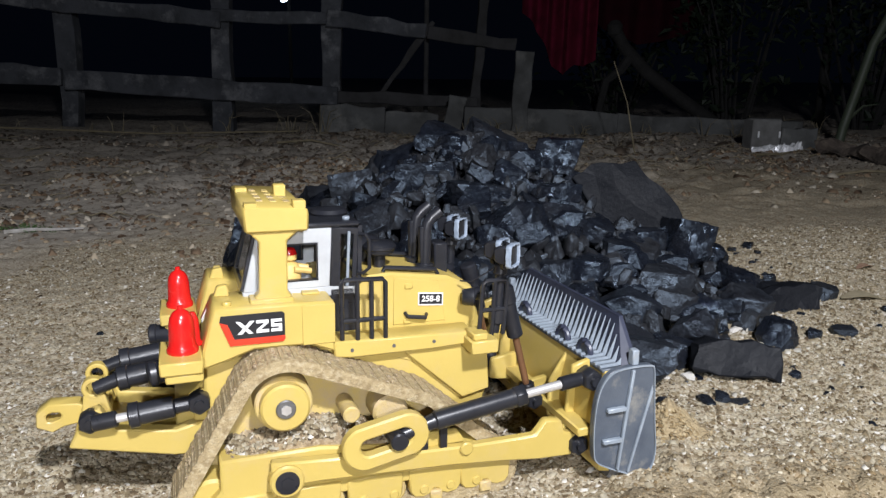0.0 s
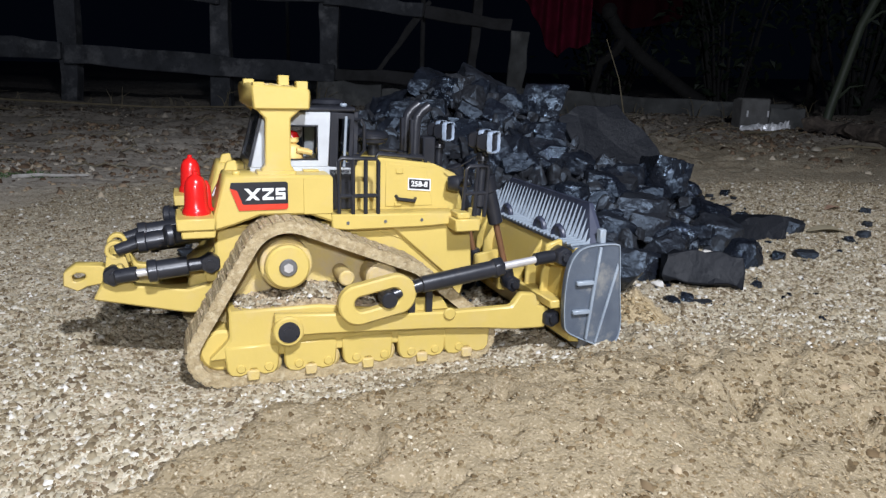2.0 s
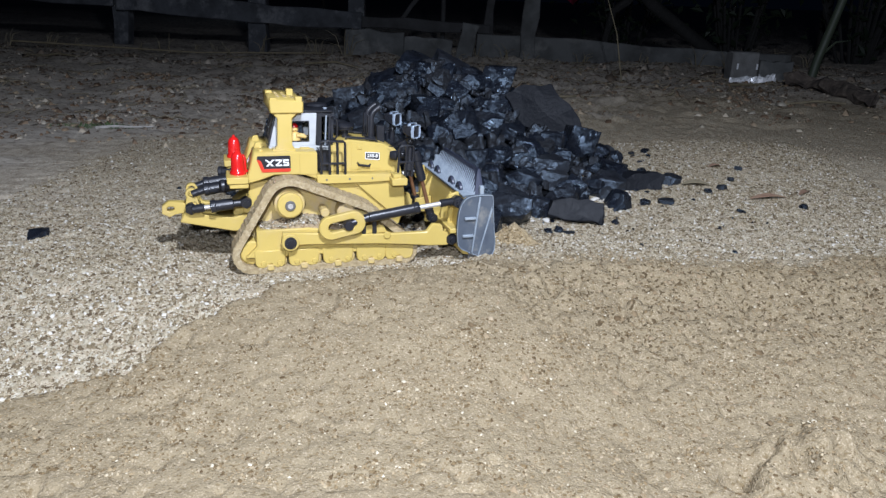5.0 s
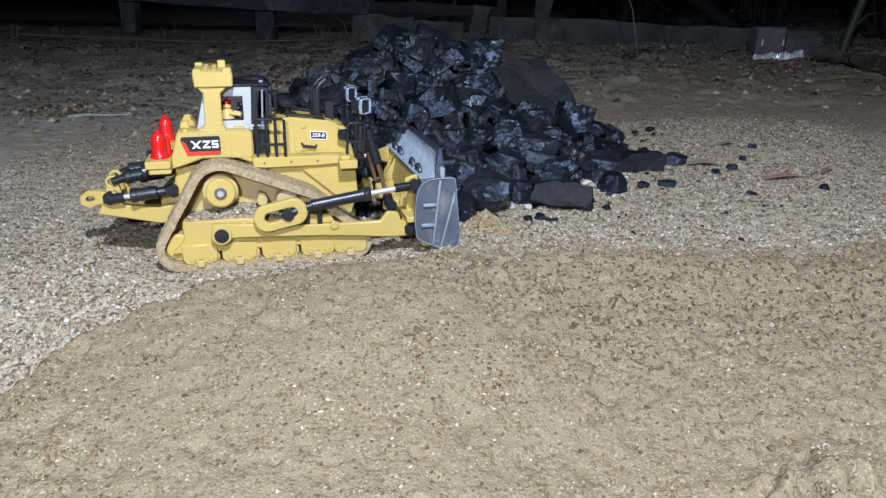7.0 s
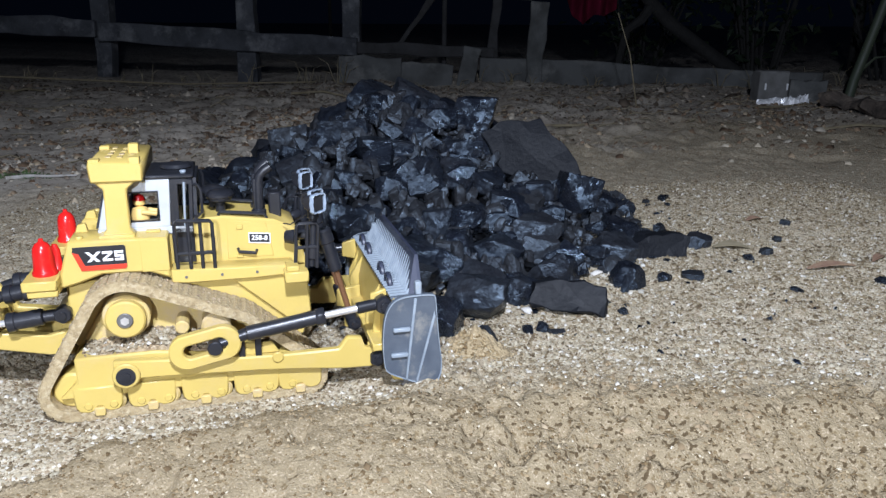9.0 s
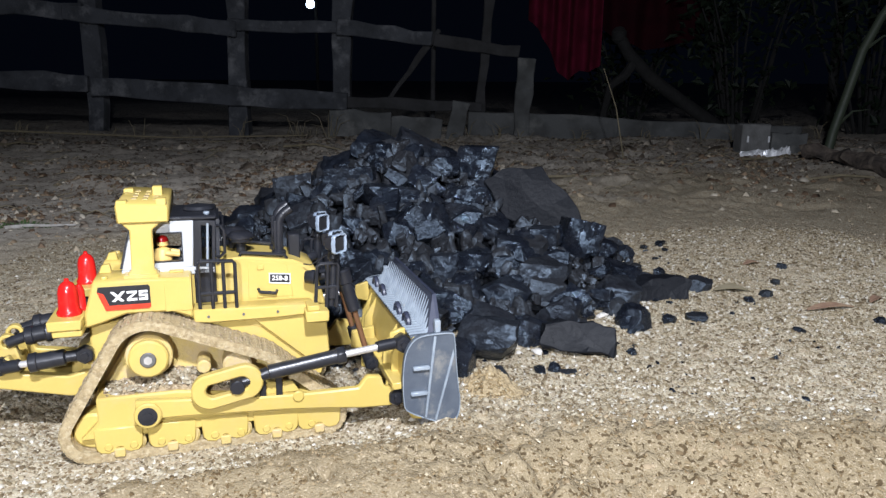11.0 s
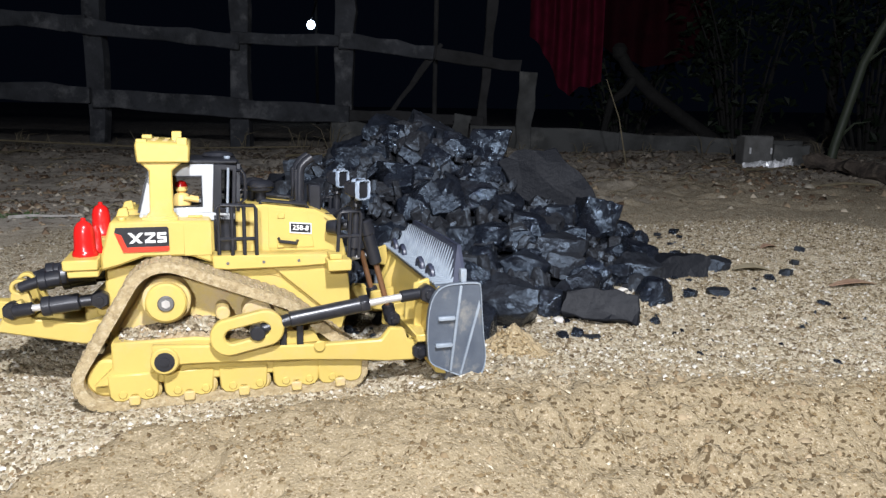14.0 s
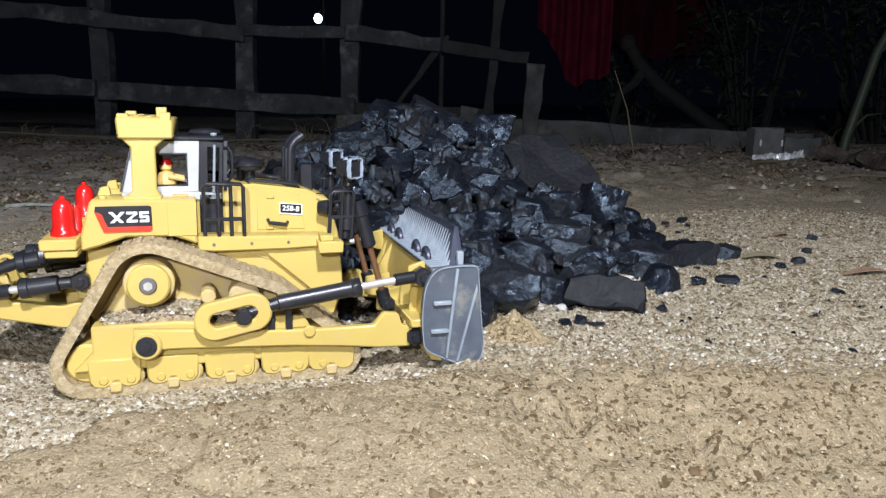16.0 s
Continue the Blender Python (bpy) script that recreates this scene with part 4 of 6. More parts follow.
def build_blade():
    blade = part("blade", prof([(0.172, 0.008), (0.1665, 0.03), (0.167, 0.06), (0.173, 0.086), (0.178, 0.086), (0.174, 0.06), (0.1735, 0.032), (0.182, 0.006)], -0.103, 0.103, 0.0008), M_yellow, dozer, "blade with yellow back and grey front")
    part("blade_face", prof([(0.182, 0.004), (0.1765, 0.032), (0.1765, 0.06), (0.181, 0.087), (0.184, 0.087), (0.18, 0.06), (0.18, 0.032), (0.19, 0.004)], -0.103, 0.103, 0.0006), M_grey, blade, "grey curved blade front")
    part("cutting_edge", prof([(0.18, 0.001), (0.19, 0.0), (0.193, 0.011), (0.184, 0.013)], -0.1035, 0.1035, 0.0008), M_bolt, blade, "worn metal cutting edge")
    for s in (-1, 1):
        y0, y1 = s * 0.103, s * 0.1085
        outline = [(0.162, 0.044), (0.1625, 0.059), (0.1645, 0.073), (0.1695, 0.083), (0.177, 0.0885), (0.192, 0.09), (0.2085, 0.0895), (0.2104, 0.087), (0.2122, 0.062), (0.2147, 0.0365), (0.2167, 0.024), (0.216, 0.011), (0.2117, 0.003), (0.207, 0.001), (0.192, 0.0055), (0.1783, 0.0116), (0.1645, 0.0187), (0.1628, 0.029)]
        for _ in range(2):
            outline = [(p[0] * u + q[0] * (1 - u), p[1] * u + q[1] * (1 - u)) for p, q in zip(outline, outline[1:] + outline[:1]) for u in (0.75, 0.25)]
        plate = part("side_plate", prof(outline, y0, y1, 0.001), M_grey, blade, "scuffed grey blade end plate")
        # pale ring along the edge: the edge's highlight and light wear, as colour
        rim = [(x * 0.976 + 0.189 * 0.024, z * 0.976 + 0.046 * 0.024) for x, z in outline]
        part("rim", ring_plate(outline, rim, y1, y1 + s * 0.0012, 0), M_silver, plate, "thin light grey rim for edge highlight and wear")
        part("upright_rib", prof([(0.1905, 0.0875), (0.1928, 0.0875), (0.1842, 0.0105), (0.182, 0.0115)], y1, y1 + s * 0.003, 0.0005), M_silver, plate)
        part("slanting_rib", prof([(0.209, 0.0735), (0.2102, 0.0685), (0.194, 0.0065), (0.192, 0.0075)], y1, y1 + s * 0.0016, 0.0004), M_silver, plate)
        for z in (0.035, 0.059):
            part("lug", box(0.166 + 0.09 * z, 0.1815 + 0.09 * z, min(y1, y1 + s * 0.004), max(y1, y1 + s * 0.004), z - 0.0018, z + 0.0018, 0.0007), M_silver, plate)
        part("stud", box(0.1925, 0.198, min(s * 0.1005, s * 0.107), max(s * 0.1005, s * 0.107), 0.0893, 0.101, 0.0008), M_silver, blade, "light grey upright stud")
        # ears for the tilt cylinders and push arms
        part("ear", prof([(0.155, 0.071), (0.156, 0.086), (0.17, 0.09), (0.172, 0.066)], s * 0.0815, s * 0.0865, 0.001), M_yellow, blade)
        part("ear", prof([(0.153, 0.018), (0.154, 0.036), (0.169, 0.042), (0.17, 0.016)], s * 0.0745, s * 0.0795, 0.001), M_yellow, blade)
        part("back_rib", prof([(0.17, 0.016), (0.157, 0.03), (0.158, 0.06), (0.1735, 0.084), (0.176, 0.02)], s * 0.045, s * 0.049, 0.001), M_yellow, blade)
        part("back_rib", prof([(0.17, 0.016), (0.16, 0.03), (0.161, 0.06), (0.1735, 0.084), (0.176, 0.02)], s * 0.068, s * 0.072, 0.001), M_yellow, blade)
        lift = part("lift_cylinder", rod((0.1235, s * 0.037, 0.127), (0.1325, s * 0.037, 0.095), 0.0062, seg=20, bevel=0.0012), M_black, dozer, "black lift cylinder with brown rod")
        part("cap", rod((0.121, s * 0.037, 0.136), (0.125, s * 0.037, 0.122), 0.0073, seg=20, bevel=0.0015), M_black, lift)
        part("rod_end", rod((0.1435, s * 0.037, 0.055), (0.1465, s * 0.037, 0.043), 0.006, seg=14, bevel=0.001), M_black, lift)
        part("piston_rod", rod((0.1325, s * 0.037, 0.095), (0.1445, s * 0.037, 0.05), 0.0028, seg=12), M_brown_rod, lift, "brown metal rod")
        hex_bolt("lift_bolt", 0.1475, s * 0.03, s * 0.047, 0.0425, 0.0072, dozer)
        part("lift_bracket", prof([(0.14, 0.034), (0.141, 0.052), (0.165, 0.056), (0.166, 0.03)], s * 0.026, s * 0.031, 0.001), M_yellow, blade)
        for y in (s * 0.034, s * 0.068):
            arch = [(0.176, y + 0.0085 * math.cos(a), 0.0865 + 0.0105 * math.sin(a)) for a in (math.pi * k / 8 for k in range(9))]
            hook = part("hook", tube(arch, 0.0026, 8), M_navy, blade, "dark blue-grey arched lug")
            part("web", rod((0.1748, y, 0.0895), (0.1778, y, 0.0895), 0.0078, seg=18, bevel=0.0005), M_grey, hook)
    part("back_beam", box(0.155, 0.17, -0.1, 0.1, 0.036, 0.043, 0.001), M_yellow, blade)
    # raised rock guard: a dark plate with pale teeth and a ledge of slats
    guard = bmesh.new()
    ys = [-0.103, -0.076, 0.076, 0.103]
    zs = [0.089, 0.117, 0.117, 0.089]
    front = [guard.verts.new((0.1965 if abs(y) > 0.1 else 0.199, y, z)) for y, z in zip(ys, zs)] + [guard.verts.new((0.186, y, 0.085)) for y in ys[::-1]]
    guard.faces.new(front)
    ext = bmesh.ops.extrude_face_region(guard, geom=list(guard.faces))
    for v in ext["geom"]:
        if isinstance(v, bmesh.types.BMVert):
            v.co.x += 0.003
    guard_ob = part("rock_guard", guard, M_navy, blade, "dark blue-grey raised rock guard", smooth=False)
    part("ledge", box(0.171, 0.19, -0.102, 0.102, 0.0845, 0.087, 0.0005), M_grey, blade)
    slat = mesh_of("slat", prof([(0.1705, 0.087), (0.1865, 0.0875), (0.1865, 0.0895), (0.1705, 0.089)], -0.0014, 0.0014, 0.0003), M_silver)
    for i in range(30):
        y = -0.098 + 0.196 * i / 29
        top = 0.114 if abs(y) < 0.076 else 0.114 - (abs(y) - 0.076) / 0.027 * 0.026
        ob = new("slat", slat)
        ob.parent, ob.location = guard_ob, (0, y, 0)
        lean = (top - 0.087) / 0.03
        part("tooth", rod((0.1865, y, 0.088), (0.1865 + 0.0095 * lean, y, top), 0.0019, 0.0003, seg=6), M_silver, guard_ob)


def build_hull():
    body = part("lower_hull", prof([(-0.1, 0.05), (-0.098, 0.104), (0.09, 0.104), (0.104, 0.1), (0.107, 0.06), (0.1, 0.036), (0.0, 0.03), (-0.085, 0.032)], -0.0435, 0.0435, 0.002), M_yellow, dozer, "yellow lower hull between the tracks")
    for s in (-1, 1):
        y0, y1 = s * 0.0175, s * 0.0575
        rear = part("rear_fender", prof([(-0.1, 0.103), (-0.0985, 0.116), (-0.0905, 0.1435), (-0.0125, 0.1425), (-0.0125, 0.106), (-0.03, 0.113), (-0.066, 0.1135), (-0.085, 0.107)], y0, y1, 0.0016), M_yellow, dozer, "yellow rear fender with sticker")
        part("panel_edge", box(-0.0345, -0.0125, min(y1, y1 + s * 0.0009), max(y1, y1 + s * 0.0009), 0.1135, 0.141, 0.0003), M_yellow, rear)
        # sticker: black field, red sweep, white shapes
        yd = y1 + s * 0.0007
        dec = part("sticker", prof([(-0.0865, 0.1385), (-0.0475, 0.1385), (-0.046, 0.137), (-0.046, 0.1195), (-0.0475, 0.118), (-0.0815, 0.118), (-0.0875, 0.1345)], y1, yd, 0), M_black, rear, "black and red sticker with white marks", smooth=False)
        part("red_sweep", prof([(-0.0875, 0.1345), (-0.0825, 0.1325), (-0.0785, 0.1222), (-0.046, 0.1222), (-0.046, 0.1195), (-0.0475, 0.118), (-0.0815, 0.118)], yd, yd + s * 0.0004, 0), M_decal_red, dec, smooth=False)
        for pts in ([(-0.0775, 0.134), (-0.0745, 0.134), (-0.0665, 0.1255), (-0.0695, 0.1255)], [(-0.0685, 0.134), (-0.0655, 0.134), (-0.0735, 0.1255), (-0.0765, 0.1255)],
                    [(-0.0645, 0.134), (-0.0565, 0.134), (-0.0565, 0.132), (-0.0645, 0.132)], [(-0.059, 0.132), (-0.0565, 0.132), (-0.062, 0.1275), (-0.0645, 0.1275)], [(-0.0645, 0.1275), (-0.0565, 0.1275), (-0.0565, 0.1255), (-0.0645, 0.1255)],
                    [(-0.055, 0.134), (-0.048, 0.134), (-0.048, 0.132), (-0.055, 0.132)], [(-0.055, 0.132), (-0.053, 0.132), (-0.053, 0.1307), (-0.055, 0.1307)], [(-0.055, 0.1307), (-0.048, 0.1307), (-0.048, 0.1288), (-0.055, 0.1288)], [(-0.05, 0.1288), (-0.048, 0.1288), (-0.048, 0.1275), (-0.05, 0.1275)], [(-0.055, 0.1275), (-0.048, 0.1275), (-0.048, 0.1255), (-0.055, 0.1255)]):
            part("white_mark", prof(pts, yd, yd + s * 0.0005, 0), M_decal_white, dec, smooth=False)
        # small cover plates on the fender top
        part("cover", box(-0.031, -0.019, s * 0.035 - 0.004, s * 0.035 + 0.004, 0.1425, 0.1443, 0.0005), M_yellow, rear)
        part("knob", rod((-0.082, s * 0.05, 0.1425), (-0.082, s * 0.05, 0.146), 0.003, seg=12, bevel=0.0006), M_yellow, rear)
        part("lifting_eye", prof([(-0.089, 0.143), (-0.0865, 0.15), (-0.08, 0.151), (-0.0785, 0.143)], s * 0.022, s * 0.028, 0.0008), M_yellow, rear)
        # walkway beside the hood, step and rails
        part("walkway", prof([(-0.0125, 0.1), (-0.0125, 0.1115), (0.092, 0.109), (0.095, 0.1), (0.06, 0.0985), (0.0, 0.0985)], s * 0.0305, s * 0.0535, 0.0012), M_yellow, dozer, "yellow walkway beside the hood")
        part("side_skirt", prof([(0.035, 0.1), (0.092, 0.1), (0.104, 0.1), (0.107, 0.06), (0.085, 0.055)], s * 0.038, s * 0.048, 0.0012), M_yellow, dozer, "yellow side panel")
        part("hull_panel", prof([(0.047, 0.0985), (0.086, 0.0985), (0.088, 0.07), (0.062, 0.079), (0.047, 0.087)], min(s * 0.0435, s * 0.0447), max(s * 0.0435, s * 0.0447), 0.0003), M_yellow, dozer, "yellow access panel")
        part("hull_panel", prof([(-0.008, 0.0985), (0.0455, 0.0985), (0.0455, 0.088), (0.02, 0.097)], min(s * 0.0435, s * 0.0445), max(s * 0.0435, s * 0.0445), 0.0003), M_yellow, dozer)
        for x in (0.0, 0.03, 0.06, 0.085):
            part("screw", rod((x, s * 0.0535, 0.1045), (x, s * 0.0541, 0.1045), 0.0013, seg=10), M_bolt, dozer, "small grey screw")
        part("step", box(0.083, 0.104, min(s * 0.046, s * 0.07), max(s * 0.046, s * 0.07), 0.0965, 0.1065, 0.001), M_yellow, dozer, "yellow boarding step")
        part("step_top", box(0.085, 0.096, min(s * 0.05, s * 0.068), max(s * 0.05, s * 0.068), 0.1065, 0.1115, 0.0008), M_yellow, dozer)
        rail = part("hand_rail", tube([(-0.0065, s * 0.0515, 0.112), (-0.0065, s * 0.0515, 0.1515), (-0.0045, s * 0.0515, 0.1545), (0.0225, s * 0.0515, 0.1535), (0.0245, s * 0.0515, 0.151), (0.0245, s * 0.0515, 0.1105)], 0.0017), M_black, dozer, "black hand rail with bars")
        for x in (0.0045, 0.0145):
            part("bar", tube([(x, s * 0.0515, 0.111), (x, s * 0.0515, 0.154)], 0.0017), M_black, rail)
        for z in (0.125,):
            part("bar", tube([(-0.0065, s * 0.0515, z), (0.0245, s * 0.0515, z)], 0.0017), M_black, rail)
        rail = part("front_rail", tube([(0.0935, s * 0.0565, 0.1065), (0.096, s * 0.0565, 0.1445), (0.098, s * 0.0565, 0.147), (0.1135, s * 0.0565, 0.147), (0.115, s * 0.0565, 0.1445), (0.1125, s * 0.0565, 0.1055)], 0.0017), M_black, dozer, "black front hand rail")
        part("bar", tube([(0.0948, s * 0.0565, 0.125), (0.1135, s * 0.0565, 0.125)], 0.0017), M_black, rail)
        part("bar", tube([(0.1035, s * 0.0565, 0.1055), (0.1055, s * 0.0565, 0.147)], 0.0017), M_black, rail)
        # rear trays with red beacons
        tray = part("rear_tray", box(-0.125, -0.099, min(s * 0.029, s * 0.074), max(s * 0.029, s * 0.074), 0.1075, 0.116, 0.001), M_yellow, dozer, "yellow tray behind the fender")
        part("tray_base", box(-0.122, -0.099, min(s * 0.033, s * 0.072), max(s * 0.033, s * 0.072), 0.1015, 0.1073, 0.001), M_yellow, tray)
        beacon = part("beacon", lathe([(0.0098, 0), (0.01, 0.002), (0.0092, 0.0036), (0.0084, 0.0052), (0.0081, 0.012), (0.0078, 0.0188), (0.0069, 0.0232), (0.0051, 0.0262), (0.0028, 0.0278), (0.002, 0.0284), (0.0018, 0.0305), (0.0002, 0.031)], (-0.1105, s * 0.0525, 0.116)), M_red, dozer, "glossy red plastic beacon")
        if s < 0:
            part("small_beacon", lathe([(0.006, 0), (0.0062, 0.001), (0.0045, 0.003), (0.004, 0.017), (0.002, 0.022), (0.0, 0.0225)], (-0.1035, s * 0.0405, 0.116), 18), M_red, beacon)
        # hood lamp and handle
        lampbox = part("hood_lamp", rod((0.087, s * 0.038, 0.131), (0.096, s * 0.041, 0.131), 0.006, 0.0072, seg=10, bevel=0.0008), M_black, dozer, "black round hood lamp")
        part("stem", rod((0.096, s * 0.033, 0.131), (0.107, s * 0.04, 0.133), 0.005, seg=10, bevel=0.0008), M_black, lampbox)
        part("door_handle", tube([(0.045, s * 0.0308, 0.1205), (0.046, s * 0.0345, 0.1185), (0.06, s * 0.0345, 0.1165), (0.0615, s * 0.0308, 0.118)], 0.0016), M_black, dozer, "black grab handle")
    part("rear_middle", prof([(-0.098, 0.1), (-0.096, 0.118), (-0.089, 0.134), (-0.02, 0.134), (-0.02, 0.1)], -0.0175, 0.0175, 0.0012), M_yellow, dozer, "yellow rear deck between the fenders")
    mark = part("rear_mark", prof([(-0.0966, 0.12), (-0.0905, 0.1325), (-0.091, 0.1328), (-0.0972, 0.1203)], -0.017, 0.004, 0), M_black, dozer, "small black sticker with white marks", smooth=False)
    for y in (-0.0135, -0.0085):
        part("white_mark", prof([(-0.0967, 0.122), (-0.0918, 0.1318), (-0.0922, 0.132), (-0.0972, 0.1222)], y - 0.001, y + 0.0015, 0), M_decal_white, mark, smooth=False)
    # hood
    hood = part("hood", prof([(-0.02, 0.1), (-0.018, 0.149), (0.034, 0.1515), (0.078, 0.146), (0.098, 0.137), (0.107, 0.1), (0.107, 0.098)], -0.0305, 0.0305, 0.0022), M_yellow, dozer, "yellow engine hood")
    for s in (-1, 1):
        part("hood_panel", prof([(0.036, 0.112), (0.0365, 0.1478), (0.071, 0.143), (0.0765, 0.112)], min(s * 0.0305, s * 0.0313), max(s * 0.0305, s * 0.0313), 0.0003), M_yellow, hood)
        for x, z in ((0.0475, 0.141), (0.0465, 0.1145)):
            part("hinge", box(x - 0.003, x + 0.003, min(s * 0.0313, s * 0.0325), max(s * 0.0313, s * 0.0325), z - 0.0022, z + 0.0022, 0.0005), M_yellow, hood)
        plate = part("number_plate", prof([(0.0555, 0.1265), (0.0555, 0.1345), (0.0735, 0.133), (0.0735, 0.125)], min(s * 0.0314, s * 0.0321), max(s * 0.0314, s * 0.0321), 0), M_black, hood, "black plate with white numerals", smooth=False)
        edge_o = [(0.0548, 0.1256), (0.0548, 0.1353), (0.0742, 0.1337), (0.0742, 0.124)]
        edge_i = [(0.0556, 0.1265), (0.0556, 0.1344), (0.0734, 0.1329), (0.0734, 0.125)]
        part("plate_border", ring_plate(edge_o, edge_i, min(s * 0.0314, s * 0.0323), max(s * 0.0314, s * 0.0323), 0), M_decal_white, plate, smooth=False)
        part("top_bar", tube([(0.03, s * 0.0255, 0.1515), (0.031, s * 0.0255, 0.1545), (0.07, s * 0.0255, 0.1505), (0.072, s * 0.0255, 0.1465)], 0.0017), M_black, hood, "black bar along the hood edge")
        text = bpy.data.curves.new("numerals", "FONT")
        text.body, text.size, text.extrude, text.align_x, text.align_y = "258-8", 0.0062, 0.0002, "CENTER", "CENTER"
        text.offset = 0.00012
        tmp = new("numerals_text", text)
        me = bpy.data.meshes.new_from_object(tmp.evaluated_get(bpy.context.evaluated_depsgraph_get()))
        bpy.data.objects.remove(tmp)
        me.materials.append(M_decal_white)
        num = new("numerals", me)
        num.parent = plate
        num.matrix_local = pose(0.0645, s * 0.0324, 0.1298, 90, 0 if s < 0 else 0, 0 if s < 0 else 180) @ pose(0, 0, 0, 0, 0, -5)
    # pipes and air cleaners
    for y in (-0.013, 0.013):
        pipe = part("exhaust_pipe", tube([(0.066, y, 0.146), (0.067, y, 0.178), (0.068, y, 0.183), (0.0715, y, 0.1875), (0.078, y, 0.192)], 0.0042, 12), M_black, dozer, "bent black exhaust pipe")
        part("shield", box(0.0615, 0.0655, y - 0.0028, y + 0.0028, 0.15, 0.181, 0.0008), M_black, pipe)
        part("collar", rod((0.066, y, 0.1455), (0.066, y, 0.1525), 0.0068, seg=16, bevel=0.001), M_black, pipe)
    for y, x in ((-0.008, 0.032), (0.014, 0.026)):
        cleaner = part("air_cleaner", lathe([(0.0045, 0), (0.0045, 0.011), (0.0105, 0.013), (0.0115, 0.0155), (0.0115, 0.0195), (0.009, 0.0215), (0.003, 0.0225)], (x, y, 0.149), 20), M_black, dozer, "black mushroom-shaped air cleaner")
        part("rim", lathe([(0.0112, 0), (0.0125, 0.001), (0.0125, 0.003), (0.0112, 0.004)], (x, y, 0.1645), 20), M_black, cleaner)
    part("black_box", box(0.0755, 0.0865, -0.008, 0.008, 0.14, 0.166, 0.0012), M_black, dozer, "black box on the hood")
    # lamp posts with two lamps each
    for s in (-1, 1):
        y = s * 0.0515
        post = part("lamp_post", tube([(0.108, y, 0.106), (0.1105, y, 0.125), (0.1115, y, 0.152)], 0.0036, 12), M_black, dozer, "black lamp post")
        part("socket", rod((0.1095, y, 0.113), (0.11, y, 0.126), 0.0062, seg=14, bevel=0.001), M_black, post)
        part("top", rod((0.1115, y, 0.15), (0.1115, y, 0.158), 0.0055, 0.0045, seg=14, bevel=0.001), M_black, post)
        part("cable", tube([(0.11, y, 0.157), (0.1, y * 0.9, 0.149), (0.092, y * 0.8, 0.143), (0.086, y * 0.7, 0.143)], 0.0006, 5), M_black, post)
        for k, dy in enumerate((-0.0085, 0.0095)):
            turn = Matrix.Translation((0.1105, y + dy, 0.1667)) @ Matrix.Rotation(radians(-48), 4, "Z") @ Matrix.Translation((-0.1105, -y - dy, -0.1667))

            def lamp_piece(bm):
                bm.transform(turn)
                return bm

            lampo = part("work_lamp", lamp_piece(prof([(0.1045, 0.1615), (0.104, 0.1715), (0.109, 0.1735), (0.1165, 0.174), (0.1165, 0.1595), (0.109, 0.16)], y + dy - 0.0062, y + dy + 0.0062, 0.0014)), M_black, dozer, "black work lamp with clear rim")
            ring_o, ring_i = [], []
            for j in range(24):
                a = 2 * math.pi * (j + 0.5) / 24
                r = 0.0088 * min(1.22, 1 / max(abs(math.cos(a)), abs(math.sin(a)))) * (1 + 0.05 * math.cos(8 * a))
                ring_o.append((y + dy + r * math.cos(a), 0.1667 + r * math.sin(a)))
                ring_i.append((y + dy + r * 0.85 * math.cos(a), 0.1667 + r * 0.85 * math.sin(a)))
            bm = ring_plate(ring_o, ring_i, 0.1148, 0.1192, 0.0005)
            bm.transform(Matrix(((0, 1, 0, 0), (1, 0, 0, 0), (0, 0, 1, 0), (0, 0, 0, 1))))
            part("lamp_rim", lamp_piece(bm), M_clear, lampo, "frosted clear plastic rim")
            part("lamp_lens", lamp_piece(box(0.1165, 0.1175, y + dy - 0.0066, y + dy + 0.0066, 0.1603, 0.1731, 0.0004)), M_black, lampo)
            part("bracket", box(0.1085, 0.1125, y + dy - 0.003, y + dy + 0.003, 0.1555, 0.1597, 0.0006), M_black, lampo)
            part("clip", rod((0.1115, y + dy - 0.003, 0.1745), (0.1115, y + dy + 0.003, 0.1745), 0.0016, seg=8), M_black, lampo)


